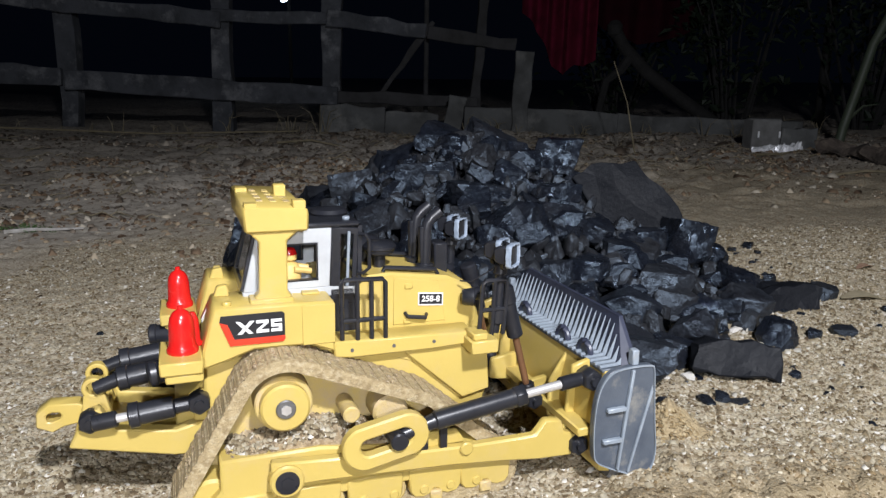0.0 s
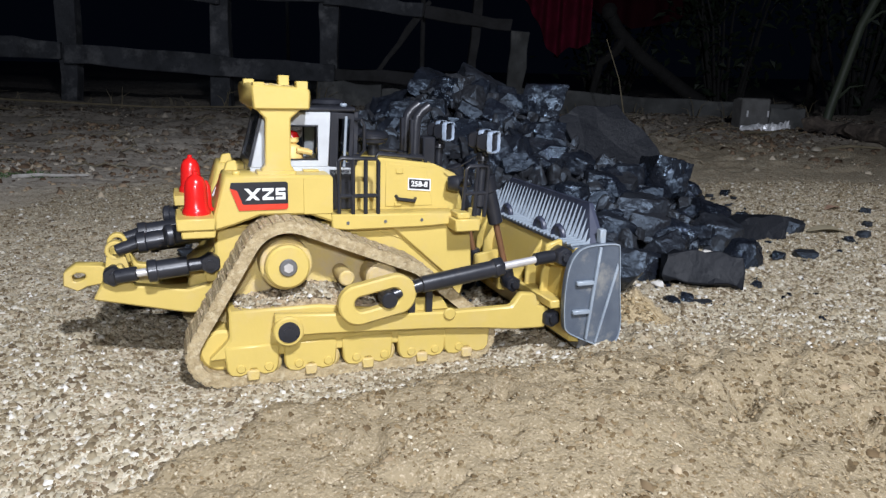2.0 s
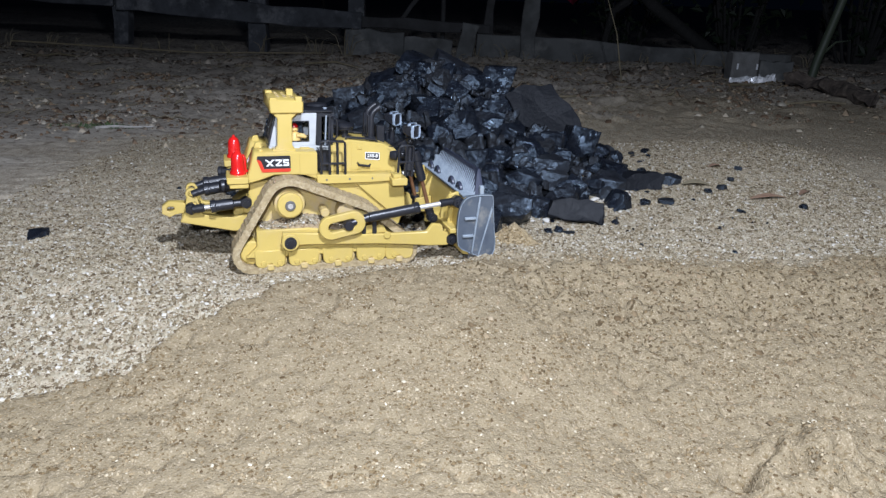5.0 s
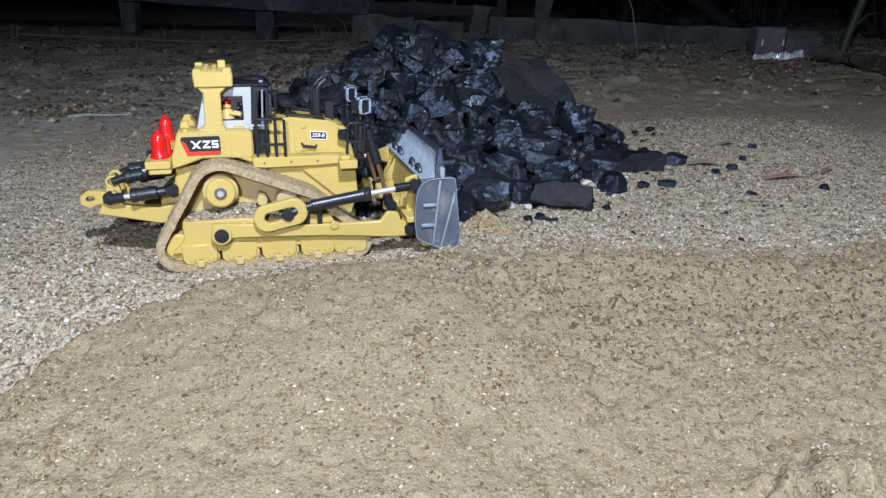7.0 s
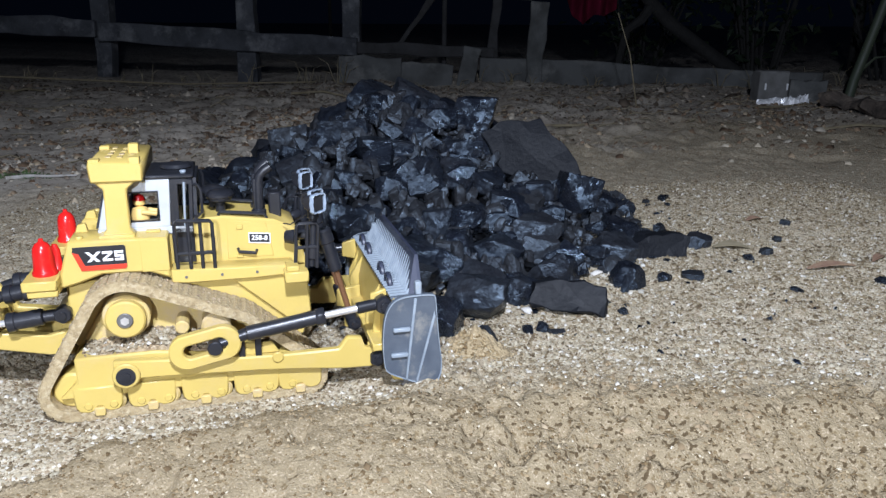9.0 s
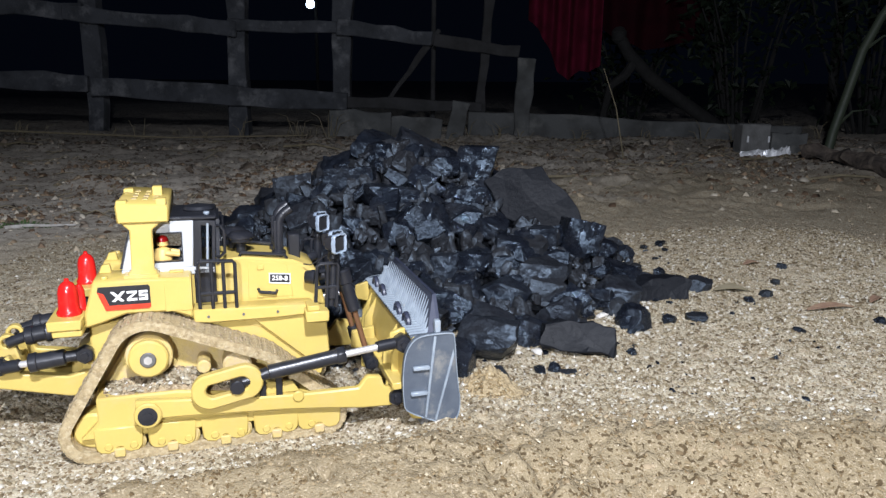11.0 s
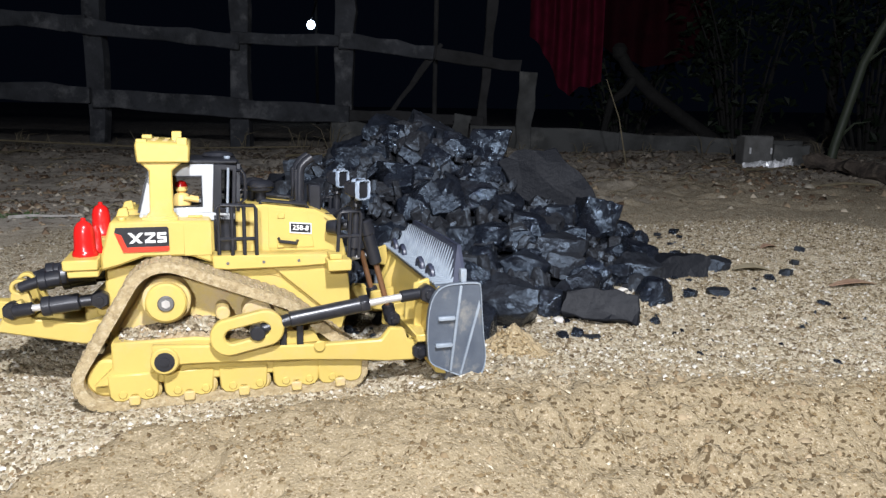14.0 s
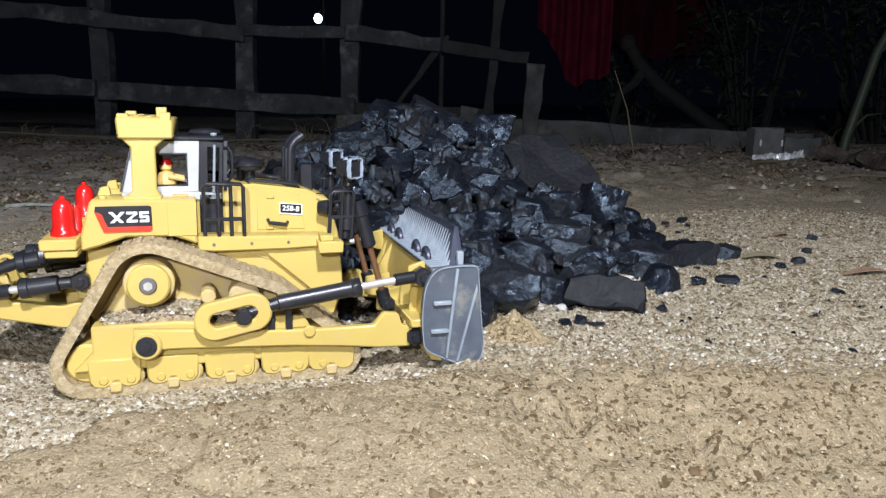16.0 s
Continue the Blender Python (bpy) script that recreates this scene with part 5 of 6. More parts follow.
def build_cab():
    y0 = 0.0325
    cab = part("cab_floor", box(-0.07, 0.0085, -y0, y0, 0.1385, 0.146, 0.001), M_white, dozer, "white cab with black front and windows")
    for s in (-1, 1):
        ya, yb = min(s * y0, s * (y0 - 0.003)), max(s * y0, s * (y0 - 0.003))
        outer = [(-0.0695, 0.1455), (-0.0105, 0.1455), (-0.0085, 0.1875), (-0.059, 0.1875)]
        win = [(-0.0475, 0.151), (-0.0185, 0.151), (-0.0185, 0.1775), (-0.0475, 0.1775)]
        side = part("side_wall", ring_plate(outer, win, ya, yb, 0.0006), M_white, cab, "white side wall with square window")
        part("window_gasket", ring_plate(win, [(-0.0465, 0.152), (-0.0195, 0.152), (-0.0195, 0.1765), (-0.0465, 0.1765)], ya - 0.0004, yb + 0.0004, 0), M_black, side)
        door = [(-0.0103, 0.1455), (0.0085, 0.1435), (0.0105, 0.1865), (-0.0083, 0.1875)]
        dwin = [(-0.003, 0.1495), (0.0055, 0.149), (0.007, 0.182), (-0.002, 0.1825)]
        dr = part("cab_door", ring_plate(door, dwin, ya, yb, 0.0005), M_black, cab, "black cab door with narrow window")
        part("door_pane", prof(dwin, s * (y0 - 0.002), s * (y0 - 0.0013), 0), M_glass, dr, smooth=False)
        part("door_bar", tube([(0.0015, s * (y0 + 0.0012), 0.1455), (0.0035, s * (y0 + 0.0012), 0.1845)], 0.0011), M_silver, dr, "grey upright bar")
        part("door_post", box(-0.0103, 0.0085, ya, yb, 0.1115, 0.1438, 0.0006), M_black, cab, "black lower door panel")
        part("mirror_bracket", tube([(0.0105, s * (y0 - 0.002), 0.182), (0.015, s * (y0 + 0.004), 0.182), (0.017, s * (y0 + 0.004), 0.178), (0.017, s * (y0 + 0.004), 0.158), (0.013, s * (y0 + 0.002), 0.154), (0.0095, s * (y0 - 0.002), 0.154)], 0.0014), M_black, cab, "black looped grab bar")
    # sloping rear window and front windscreen
    for x0, x1, z0, z1, y_half, name in ((-0.0715, -0.0605, 0.1465, 0.1885, 0.03, "rear_window"), (0.0092, 0.0108, 0.1465, 0.1875, 0.0325, "windscreen")):
        bm = bmesh.new()
        fo = [(-y_half, 0), (y_half, 0), (y_half * 0.92, 1), (-y_half * 0.92, 1)]
        fi = [(-y_half * 0.78, 0.1), (y_half * 0.78, 0.1), (y_half * 0.72, 0.88), (-y_half * 0.72, 0.88)]
        rows = [[bm.verts.new((x0 + (x1 - x0) * v + dx, u, z0 + (z1 - z0) * v)) for u, v in pts] for pts, dx in ((fo, 0), (fo, 0.003), (fi, 0.003), (fi, 0))]
        for a, b in zip(rows, rows[1:] + rows[:1]):
            for k in range(4):
                bm.faces.new((a[k], a[(k + 1) % 4], b[(k + 1) % 4], b[k]))
        w = part(name, bm, M_black, cab, "black window frame", smooth=False)
        bm = bmesh.new()
        lo = [bm.verts.new((x0 + (x1 - x0) * v + 0.0012, u, z0 + (z1 - z0) * v)) for u, v in fi]
        hi = [bm.verts.new((x0 + (x1 - x0) * v + 0.0018, u, z0 + (z1 - z0) * v)) for u, v in fi]
        bm.faces.new(lo)
        bm.faces.new(hi[::-1])
        for k in range(4):
            bm.faces.new((lo[k], hi[k], hi[(k + 1) % 4], lo[(k + 1) % 4]))
        part("pane", bm, M_glass, w, smooth=False)
    roof = part("cab_roof", box(-0.06, 0.0115, -0.0335, 0.0335, 0.1875, 0.1915, 0.0014), M_black, cab, "black cab roof with round vent")
    part("roof_vent", lathe([(0.013, 0), (0.014, 0.0015), (0.012, 0.004), (0.004, 0.0055)], (-0.004, 0.0, 0.1915), 22), M_black, roof)
    part("roof_knob", rod((0.003, -0.026, 0.1915), (0.003, -0.026, 0.194), 0.0028, seg=12, bevel=0.0005), M_silver, roof)
    part("seat", prof([(-0.056, 0.146), (-0.053, 0.168), (-0.049, 0.168), (-0.047, 0.154), (-0.034, 0.153), (-0.034, 0.146)], -0.012, 0.012, 0.0012), M_black, cab, "black driver seat")
    # the driver doll: one plain shape
    doll = lathe([(0.0075, 0), (0.0085, 0.006), (0.006, 0.013), (0.003, 0.0145), (0.0052, 0.0165), (0.0056, 0.02), (0.004, 0.0238), (0.001, 0.025)], (-0.036, -0.018, 0.1475), 16)
    for s in (-1, 1):
        rod((-0.034, -0.018 + s * 0.0075, 0.158), (-0.022, -0.018 + s * 0.005, 0.1555), 0.0022, seg=8, bm=doll)
    figure = tagged(new("driver_doll", mesh_of("driver_doll", doll, M_skin, True)), "small yellow toy driver doll with red cap in the cab", "doll")
    figure.data.materials.append(M_red)
    for p in figure.data.polygons:
        if p.center.z > 0.1475 + 0.0195:
            p.material_index = 1
    figure.matrix_world = dozer.matrix_world
    # canopy
    for s in (-1, 1):
        ya, yb = min(s * 0.0385, s * 0.0485), max(s * 0.0385, s * 0.0485)
        pil = part("canopy_pillar", prof([(-0.0635, 0.1425), (-0.0635, 0.1465), (-0.0605, 0.149), (-0.0595, 0.1835), (-0.067, 0.191), (-0.0325, 0.191), (-0.0415, 0.1835), (-0.042, 0.149), (-0.0395, 0.1465), (-0.0395, 0.1425)], ya, yb, 0.001), M_yellow, dozer, "thick yellow canopy pillar")
        part("pillar_foot", box(-0.067, -0.0385, min(s * 0.036, s * 0.0515), max(s * 0.036, s * 0.0515), 0.142, 0.1455, 0.0008), M_yellow, pil)
    outline = [(-0.0685, 0.19), (-0.0695, 0.2055), (-0.0675, 0.208), (-0.0285, 0.2055), (-0.027, 0.203), (-0.0275, 0.19)]
    can = part("canopy", prof(outline, -0.0515, 0.0515, 0.0014), M_yellow, dozer, "yellow roof canopy with slots")
    for i in range(3):
        for y in (-0.024, -0.008, 0.008, 0.024):
            x = -0.056 + 0.009 * i
            part("slot", box(x - 0.0022, x + 0.0022, y - 0.0045, y + 0.0045, 0.2062, 0.2078 - 0.0006 * i, 0.0003), M_dusty, can)
    for x, y, h in ((-0.0385, 0.006, 0.0085), (-0.033, -0.0465, 0.005), (-0.064, -0.0465, 0.004), (-0.064, 0.02, 0.005)):
        part("roof_block", box(x - 0.0042, x + 0.0042, y - 0.0045, y + 0.0045, 0.203, 0.2055 + h, 0.0007), M_yellow, can)


def build_ripper():
    frame_ob = part("ripper_beam", prof([(-0.184, 0.0525), (-0.172, 0.075), (-0.164, 0.0775), (-0.158, 0.0665), (-0.156, 0.0615), (-0.118, 0.0555), (-0.1, 0.06), (-0.098, 0.036), (-0.12, 0.0375)], 0.028, 0.0385, 0.0012), M_yellow, dozer, "yellow ripper side beam")
    part("ripper_beam", prof([(-0.184, 0.0525), (-0.172, 0.075), (-0.164, 0.0775), (-0.158, 0.0665), (-0.156, 0.0615), (-0.118, 0.0555), (-0.1, 0.06), (-0.098, 0.036), (-0.12, 0.0375)], -0.0385, -0.028, 0.0012), M_yellow, dozer, "yellow ripper side beam")
    part("ripper_floor", prof([(-0.183, 0.0525), (-0.18, 0.057), (-0.1, 0.044), (-0.1, 0.037)], -0.0285, 0.0285, 0.001), M_yellow, dozer, "yellow ripper floor plate")
    part("ripper_cross_beam", box(-0.178, -0.16, -0.028, 0.028, 0.056, 0.068, 0.0016), M_yellow, dozer, "yellow ripper cross beam")
    part("rear_bracket", prof([(-0.118, 0.044), (-0.118, 0.066), (-0.098, 0.085), (-0.098, 0.04)], -0.026, 0.026, 0.0012), M_yellow, dozer, "yellow rear bracket")
    c = [(-0.1685 + 0.0075 * math.cos(a), 0.0835 + 0.0075 * math.sin(a)) for a in (2 * math.pi * k / 16 for k in range(16))]
    hole = [(-0.1685 + 0.0042 * math.cos(a), 0.0835 + 0.0042 * math.sin(a)) for a in (2 * math.pi * k / 16 for k in range(16))]
    for y in (-0.014, 0.014):
        eye = part("ripper_eye", ring_plate(c, hole, y - 0.004, y + 0.004, 0.0008), M_yellow, dozer, "yellow ripper eye")
        part("eye_foot", prof([(-0.1775, 0.062), (-0.175, 0.0795), (-0.162, 0.0795), (-0.158, 0.062)], y - 0.0038, y + 0.0038, 0.0008), M_yellow, eye)
    part("hook", ring_plate([(-0.207, 0.056), (-0.206, 0.066), (-0.198, 0.0715), (-0.18, 0.07), (-0.17, 0.064), (-0.18, 0.056), (-0.19, 0.0545), (-0.197, 0.051)], [(-0.2, 0.059), (-0.2005, 0.0635), (-0.197, 0.0655), (-0.192, 0.065), (-0.1905, 0.063), (-0.1915, 0.0605), (-0.194, 0.0595), (-0.197, 0.0585)], -0.007, 0.007, 0.0008), M_yellow, dozer, "yellow towing hook")
    for y in (-0.0335, 0.0335):
        s = 1 if y > 0 else -1
        hex_bolt("ripper_bolt", -0.1695, s * 0.0335, s * 0.0445, 0.0705, 0.0076, dozer)
        cyl = part("ripper_cylinder", rod((-0.142, s * 0.047, 0.0742), (-0.118, s * 0.047, 0.0766), 0.0072, seg=18, bevel=0.0008), M_black, dozer, "black ripper cylinder")
        part("gland", rod((-0.146, s * 0.047, 0.0738), (-0.139, s * 0.047, 0.0745), 0.0084, seg=14, bevel=0.0008), M_black, cyl)
        part("piston_rod", rod((-0.158, s * 0.0455, 0.0722), (-0.142, s * 0.047, 0.0742), 0.003, seg=12), M_rod, cyl, "steel rod")
        part("rod_end", rod((-0.168, s * 0.0445, 0.0708), (-0.153, s * 0.046, 0.0728), 0.0054, seg=14, bevel=0.0008), M_black, cyl)
        part("tail", rod((-0.118, s * 0.047, 0.0766), (-0.103, s * 0.047, 0.0778), 0.005, seg=14, bevel=0.0008), M_black, cyl)
        hex_bolt("cylinder_bolt", -0.1025, s * 0.042, s * 0.0525, 0.0778, 0.0078, cyl)
        part("mount", prof([(-0.106, 0.062), (-0.108, 0.0795), (-0.097, 0.084), (-0.095, 0.062)], s * 0.036, s * 0.0425, 0.001), M_yellow, dozer)
        y = s * 0.018
        up = part("lift_cylinder", rod((-0.148, y, 0.0895), (-0.11, y, 0.0945), 0.0072, seg=18, bevel=0.0008), M_black, dozer, "black ripper lift cylinder")
        part("gland", rod((-0.153, y, 0.0888), (-0.146, y, 0.0897), 0.0084, seg=14, bevel=0.0008), M_black, up)
        part("rod_end", rod((-0.168, y, 0.0838), (-0.152, y, 0.089), 0.0048, seg=14, bevel=0.0008), M_black, up)
        part("tail", rod((-0.11, y, 0.0945), (-0.094, y, 0.0966), 0.0055, seg=14), M_black, up)
        out = part("upper_cylinder", rod((-0.128, s * 0.04, 0.0985), (-0.1, s * 0.033, 0.1), 0.0074, seg=18, bevel=0.0012), M_black, dozer, "short black upper cylinder")
        part("cap", rod((-0.133, s * 0.041, 0.098), (-0.127, s * 0.04, 0.0985), 0.0084, seg=14, bevel=0.0012), M_black, out)


for side in (-1, 1):
    build_track(side)
    build_arm(side)
build_blade()
build_hull()
build_cab()
build_ripper()


# ---- the yard's far edge: fence, boards, block, cloths, plants ----
def gz(x, y):
    return float(ground_height(np.array(float(x)), np.array(float(y))))


def board(name, p0, p1, height, thick, label, category="board", group="", seed=1, rough=0.006):
    """A weathered board or post from p0 to p1, uneven along its edges."""
    rg = random.Random(seed)
    p0, p1 = Vector(p0), Vector(p1)
    d = p1 - p0
    length = d.length
    up = Vector((0, 1, 0)).cross(d.normalized()).normalized() * -1
    out = Vector((0, 1, 0))
    bm = bmesh.new()
    n = max(5, int(length / 0.12))
    rings = []
    for i in range(n + 1):
        c = p0 + d * i / n
        w = height / 2 + rg.uniform(-rough, rough)
        o = rg.uniform(-rough, rough)
        rings.append([bm.verts.new(c + up * (a * w + o) + out * (b * thick / 2)) for a, b in ((-1, -1), (1, -1), (1, 1), (-1, 1))])
    for a, b in zip(rings, rings[1:]):
        for k in range(4):
            bm.faces.new((a[k], a[(k + 1) % 4], b[(k + 1) % 4], b[k]))
    bm.faces.new(rings[0][::-1])
    bm.faces.new(rings[-1])
    bmesh.ops.recalc_face_normals(bm, faces=bm.faces)
    soften(bm, 0.004)
    return bm


fence = tagged(new("wooden_fence"), "old grey wooden fence of posts and two rails", "fence")
for i, (x, top, w, lean) in enumerate(((-4.1, 1.5, 0.1, 0.0), (-2.95, 1.5, 0.1, 0.01), (-1.885, 1.5, 0.095, 0.02), (-1.075, 1.6, 0.104, 0.035), (-0.485, 1.6, 0.104, 0.03), (0.3, 1.5, 0.055, 0.09))):
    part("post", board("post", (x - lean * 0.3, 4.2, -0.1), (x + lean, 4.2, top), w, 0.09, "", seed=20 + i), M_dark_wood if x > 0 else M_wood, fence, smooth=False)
for i, (a, b, h) in enumerate((((-4.3, 4.13, 0.39), (-1.9, 4.13, 0.275), 0.1), ((-1.88, 4.12, 0.262), (-0.45, 4.12, 0.185), 0.105), ((-0.45, 4.13, 0.19), (0.3, 4.13, 0.165), 0.06),
                               ((-4.3, 4.13, 0.8), (-1.9, 4.13, 0.66), 0.085), ((-2.0, 4.12, 0.66), (-1.05, 4.12, 0.575), 0.08), ((-1.1, 4.13, 0.6), (-0.5, 4.13, 0.585), 0.07), ((-0.5, 4.12, 0.59), (0.02, 4.12, 0.525), 0.08), ((0.03, 4.13, 0.525), (0.5, 4.13, 0.46), 0.07))):
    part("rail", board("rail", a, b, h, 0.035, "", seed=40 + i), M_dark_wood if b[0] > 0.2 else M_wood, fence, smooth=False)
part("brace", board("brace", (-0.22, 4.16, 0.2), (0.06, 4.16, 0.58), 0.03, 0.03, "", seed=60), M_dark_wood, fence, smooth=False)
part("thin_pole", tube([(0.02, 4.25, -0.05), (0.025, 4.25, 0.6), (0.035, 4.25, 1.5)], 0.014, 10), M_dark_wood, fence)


def plank(name, p0, p1, h, t, label, seed, group="boards along the fence"):
    ob = part(name, board(name, p0, p1, h, t, label, seed=seed), M_board, None, smooth=False)
    return tagged(ob, label, "board", group)


plank("low_board", (-0.52, 3.92, 0.075), (-0.19, 3.93, 0.07), 0.15, 0.03, "short grey board on edge below the fence", 71)
plank("low_board", (-0.19, 3.9, 0.06), (0.08, 3.9, 0.04), 0.13, 0.03, "short grey board on edge below the fence", 72)
plank("stake", (0.135, 3.88, -0.05), (0.178, 3.88, 0.2), 0.09, 0.03, "short grey wooden stake with split top", 73)
plank("stake", (0.5, 3.95, -0.03), (0.525, 3.95, 0.425), 0.088, 0.03, "leaning pale grey wooden stake", 74)
plank("kerb_board", (0.22, 4.0, 0.07), (1.02, 3.95, 0.045), 0.15, 0.04, "long grey board lying on edge", 75)
plank("kerb_board", (1.02, 3.97, 0.045), (1.95, 3.85, 0.015), 0.14, 0.04, "long grey board lying on edge", 76)
plank("short_board", (1.53, 3.2, 0.045), (1.69, 3.21, 0.04), 0.1, 0.04, "short grey board beside the block", 77)

bm = box(1.388, 1.513, 3.15, 3.25, -0.04, 0.133, 0.006)
block = tagged(part("concrete_block", bm, M_block, None), "pale grey upright concrete block", "block")
for x in (1.414, 1.504):
    part("clip", box(x - 0.004, x + 0.004, 3.146, 3.15, 0.055, 0.082, 0.001), M_foil, block, "small pale metal clip")
rg = random.Random(8)
bm = bmesh.new()
bmesh.ops.create_grid(bm, x_segments=22, y_segments=7, size=1)
for v in bm.verts:
    x, y = 1.465 + v.co.x * 0.1, 3.09 + v.co.y * (0.012 + 0.02 * (v.co.x + 1) / 2)
    v.co = Vector((x + rg.uniform(-0.005, 0.005), y + rg.uniform(-0.005, 0.005), max(gz(x, y), -0.02) + 0.006 + rg.uniform(0, 0.012 + 0.02 * max(0, v.co.x + 0.5))))
ext = bmesh.ops.extrude_face_region(bm, geom=list(bm.faces))
for v in ext["geom"]:
    if isinstance(v, bmesh.types.BMVert):
        v.co.z -= 0.03
tagged(part("crumpled_foil", bm, M_foil, None, smooth=False), "crumpled strip of shiny silver foil", "foil")


def cloth(name, x0, x1, y, top, bottoms, material, label, folds, seed):
    """A hanging cloth in deep folds; bottoms: its lower edge from one side to the other."""
    bm = bmesh.new()
    nx, nz = 60, 30
    rows = []
    for j in range(nz + 1):
        row = []
        for i in range(nx + 1):
            u = i / nx
            zb = np.interp(u, np.linspace(0, 1, len(bottoms)), bottoms)
            z = top + (zb - top) * j / nz
            k = 1 + 0.5 * noise.noise(Vector((u * 3, j * 0.05, seed)))
            row.append(bm.verts.new((x0 + (x1 - x0) * u, y + 0.035 * math.sin(u * folds * 6.28 + seed + 1.2 * noise.noise(Vector((u * 4, z * 2, seed)))) * k, z)))
        rows.append(row)
    for a, b in zip(rows, rows[1:]):
        for i in range(nx):
            bm.faces.new((a[i], a[i + 1], b[i + 1], b[i]))
    ext = bmesh.ops.extrude_face_region(bm, geom=list(bm.faces))
    for v in ext["geom"]:
        if isinstance(v, bmesh.types.BMVert):
            v.co.y += 0.006
    return tagged(part(name, bm, material, None), label, "cloth")


red = cloth("hanging_cloth", 0.58, 1.01, 4.5, 1.3, (0.66, 0.6, 0.5, 0.36, 0.31, 0.37, 0.36, 0.4), M_cloth, "red cloth hanging in folds from a line", 4.5, 2.0)
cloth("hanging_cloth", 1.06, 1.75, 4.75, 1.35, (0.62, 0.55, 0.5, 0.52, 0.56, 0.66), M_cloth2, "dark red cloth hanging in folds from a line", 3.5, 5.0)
line_pts = [(-0.485, 4.25, 1.42), (0.3, 4.4, 1.33), (0.58, 4.503, 1.302), (1.0, 4.503, 1.302), (1.06, 4.6, 1.33), (1.75, 4.753, 1.352), (2.6, 4.9, 1.5)]
tagged(part("clothes_line", tube(line_pts, 0.004, 6), M_straw, None), "thin cord holding the hanging cloths", "cord")
tagged(part("line_pole", tube([(2.6, 4.9, -0.05), (2.6, 4.9, 1.55)], 0.03, 10), M_bark, None), "round bark-covered wooden line pole", "pole")

log = tube([(1.1, 4.42, 0.57), (1.16, 4.42, 0.47), (1.3, 4.42, 0.33), (1.5, 4.43, 0.19), (1.75, 4.45, 0.03), (1.9, 4.46, -0.08)], 0.034, 12, taper=1.2)
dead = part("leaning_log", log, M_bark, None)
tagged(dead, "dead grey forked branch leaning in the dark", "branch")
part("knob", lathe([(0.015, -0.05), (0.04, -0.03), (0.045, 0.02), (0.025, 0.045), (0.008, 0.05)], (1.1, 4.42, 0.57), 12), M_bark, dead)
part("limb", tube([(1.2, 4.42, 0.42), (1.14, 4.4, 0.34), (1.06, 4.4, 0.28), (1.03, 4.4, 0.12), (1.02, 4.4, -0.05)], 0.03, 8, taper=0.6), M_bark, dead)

stalk = part("bent_stalk", tube([(1.76, 3.17, -0.06), (1.785, 3.17, 0.1), (1.83, 3.17, 0.28), (1.868, 3.17, 0.44), (1.93, 3.17, 0.58), (2.02, 3.17, 0.72), (2.15, 3.18, 0.86), (2.3, 3.2, 0.93)], 0.021, 10, taper=0.75), M_stalk, None)
tagged(stalk, "tall bent grey-green plant stalk", "plant")
for k, (p, q) in enumerate((((1.87, 3.17, 0.44), (1.99, 3.1, 0.5)), ((1.79, 3.17, 0.12), (1.9, 3.12, 0.2)), ((2.0, 3.17, 0.7), (2.1, 3.05, 0.62)))):
    p, q = Vector(p), Vector(q)
    m = (p + q) / 2 + Vector((0, 0, 0.03))
    part("leaf", tube([p, m, q], 0.008, 5, taper=0.1), M_stalk, stalk)


def shrub(x, y, w, h, n, seed):
    """A dark bush: thin stems and many small leaves with gaps between."""
    rg = random.Random(seed)
    root = new("shrub")
    root.location = (x, y, gz(x, y))
    tagged(root, "dark green leafy bush in the night", "bush", "bushes behind the yard")
    tips = []
    for _ in range(14):
        a, b = rg.uniform(-1, 1), rg.uniform(-0.4, 0.4)
        pts = [Vector((a * w * 0.1, b * 0.1, -0.05)), Vector((a * w * 0.3 + rg.uniform(-0.05, 0.05), b * 0.4, h * 0.45)), Vector((a * w * 0.5, b * 0.7, h * rg.uniform(0.7, 1.0)))]
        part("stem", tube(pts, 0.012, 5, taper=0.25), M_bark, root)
        tips += [pts[1].lerp(pts[2], rg.random()) for _ in range(3)] + [pts[0].lerp(pts[1], rg.uniform(0.3, 1))]
    leaves = bmesh.new()
    for _ in range(n):
        c = rg.choice(tips) + Vector((rg.gauss(0, 0.09), rg.gauss(0, 0.08), rg.gauss(0, 0.1)))
        c.z = max(c.z, 0.02)
        L_, w_ = rg.uniform(0.04, 0.11), rg.uniform(0.012, 0.026)
        m = Matrix.Translation(c) @ Euler((rg.uniform(-1, 1), rg.uniform(-1, 1), rg.uniform(0, 6.28))).to_matrix().to_4x4()
        v = [leaves.verts.new(m @ Vector(p)) for p in ((0, 0, 0), (L_ * 0.5, w_, 0.006), (L_, 0, -0.01), (L_ * 0.5, -w_, 0.006))]
        leaves.faces.new((v[0], v[1], v[2]))
        leaves.faces.new((v[0], v[2], v[3]))
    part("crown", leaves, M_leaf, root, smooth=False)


shrub(1.95, 4.7, 0.9, 1.1, 700, 1)
shrub(2.6, 4.4, 1.0, 1.3, 800, 2)
shrub(3.3, 4.6, 1.0, 1.2, 600, 3)
shrub(1.35, 5.3, 0.9, 0.9, 500, 4)


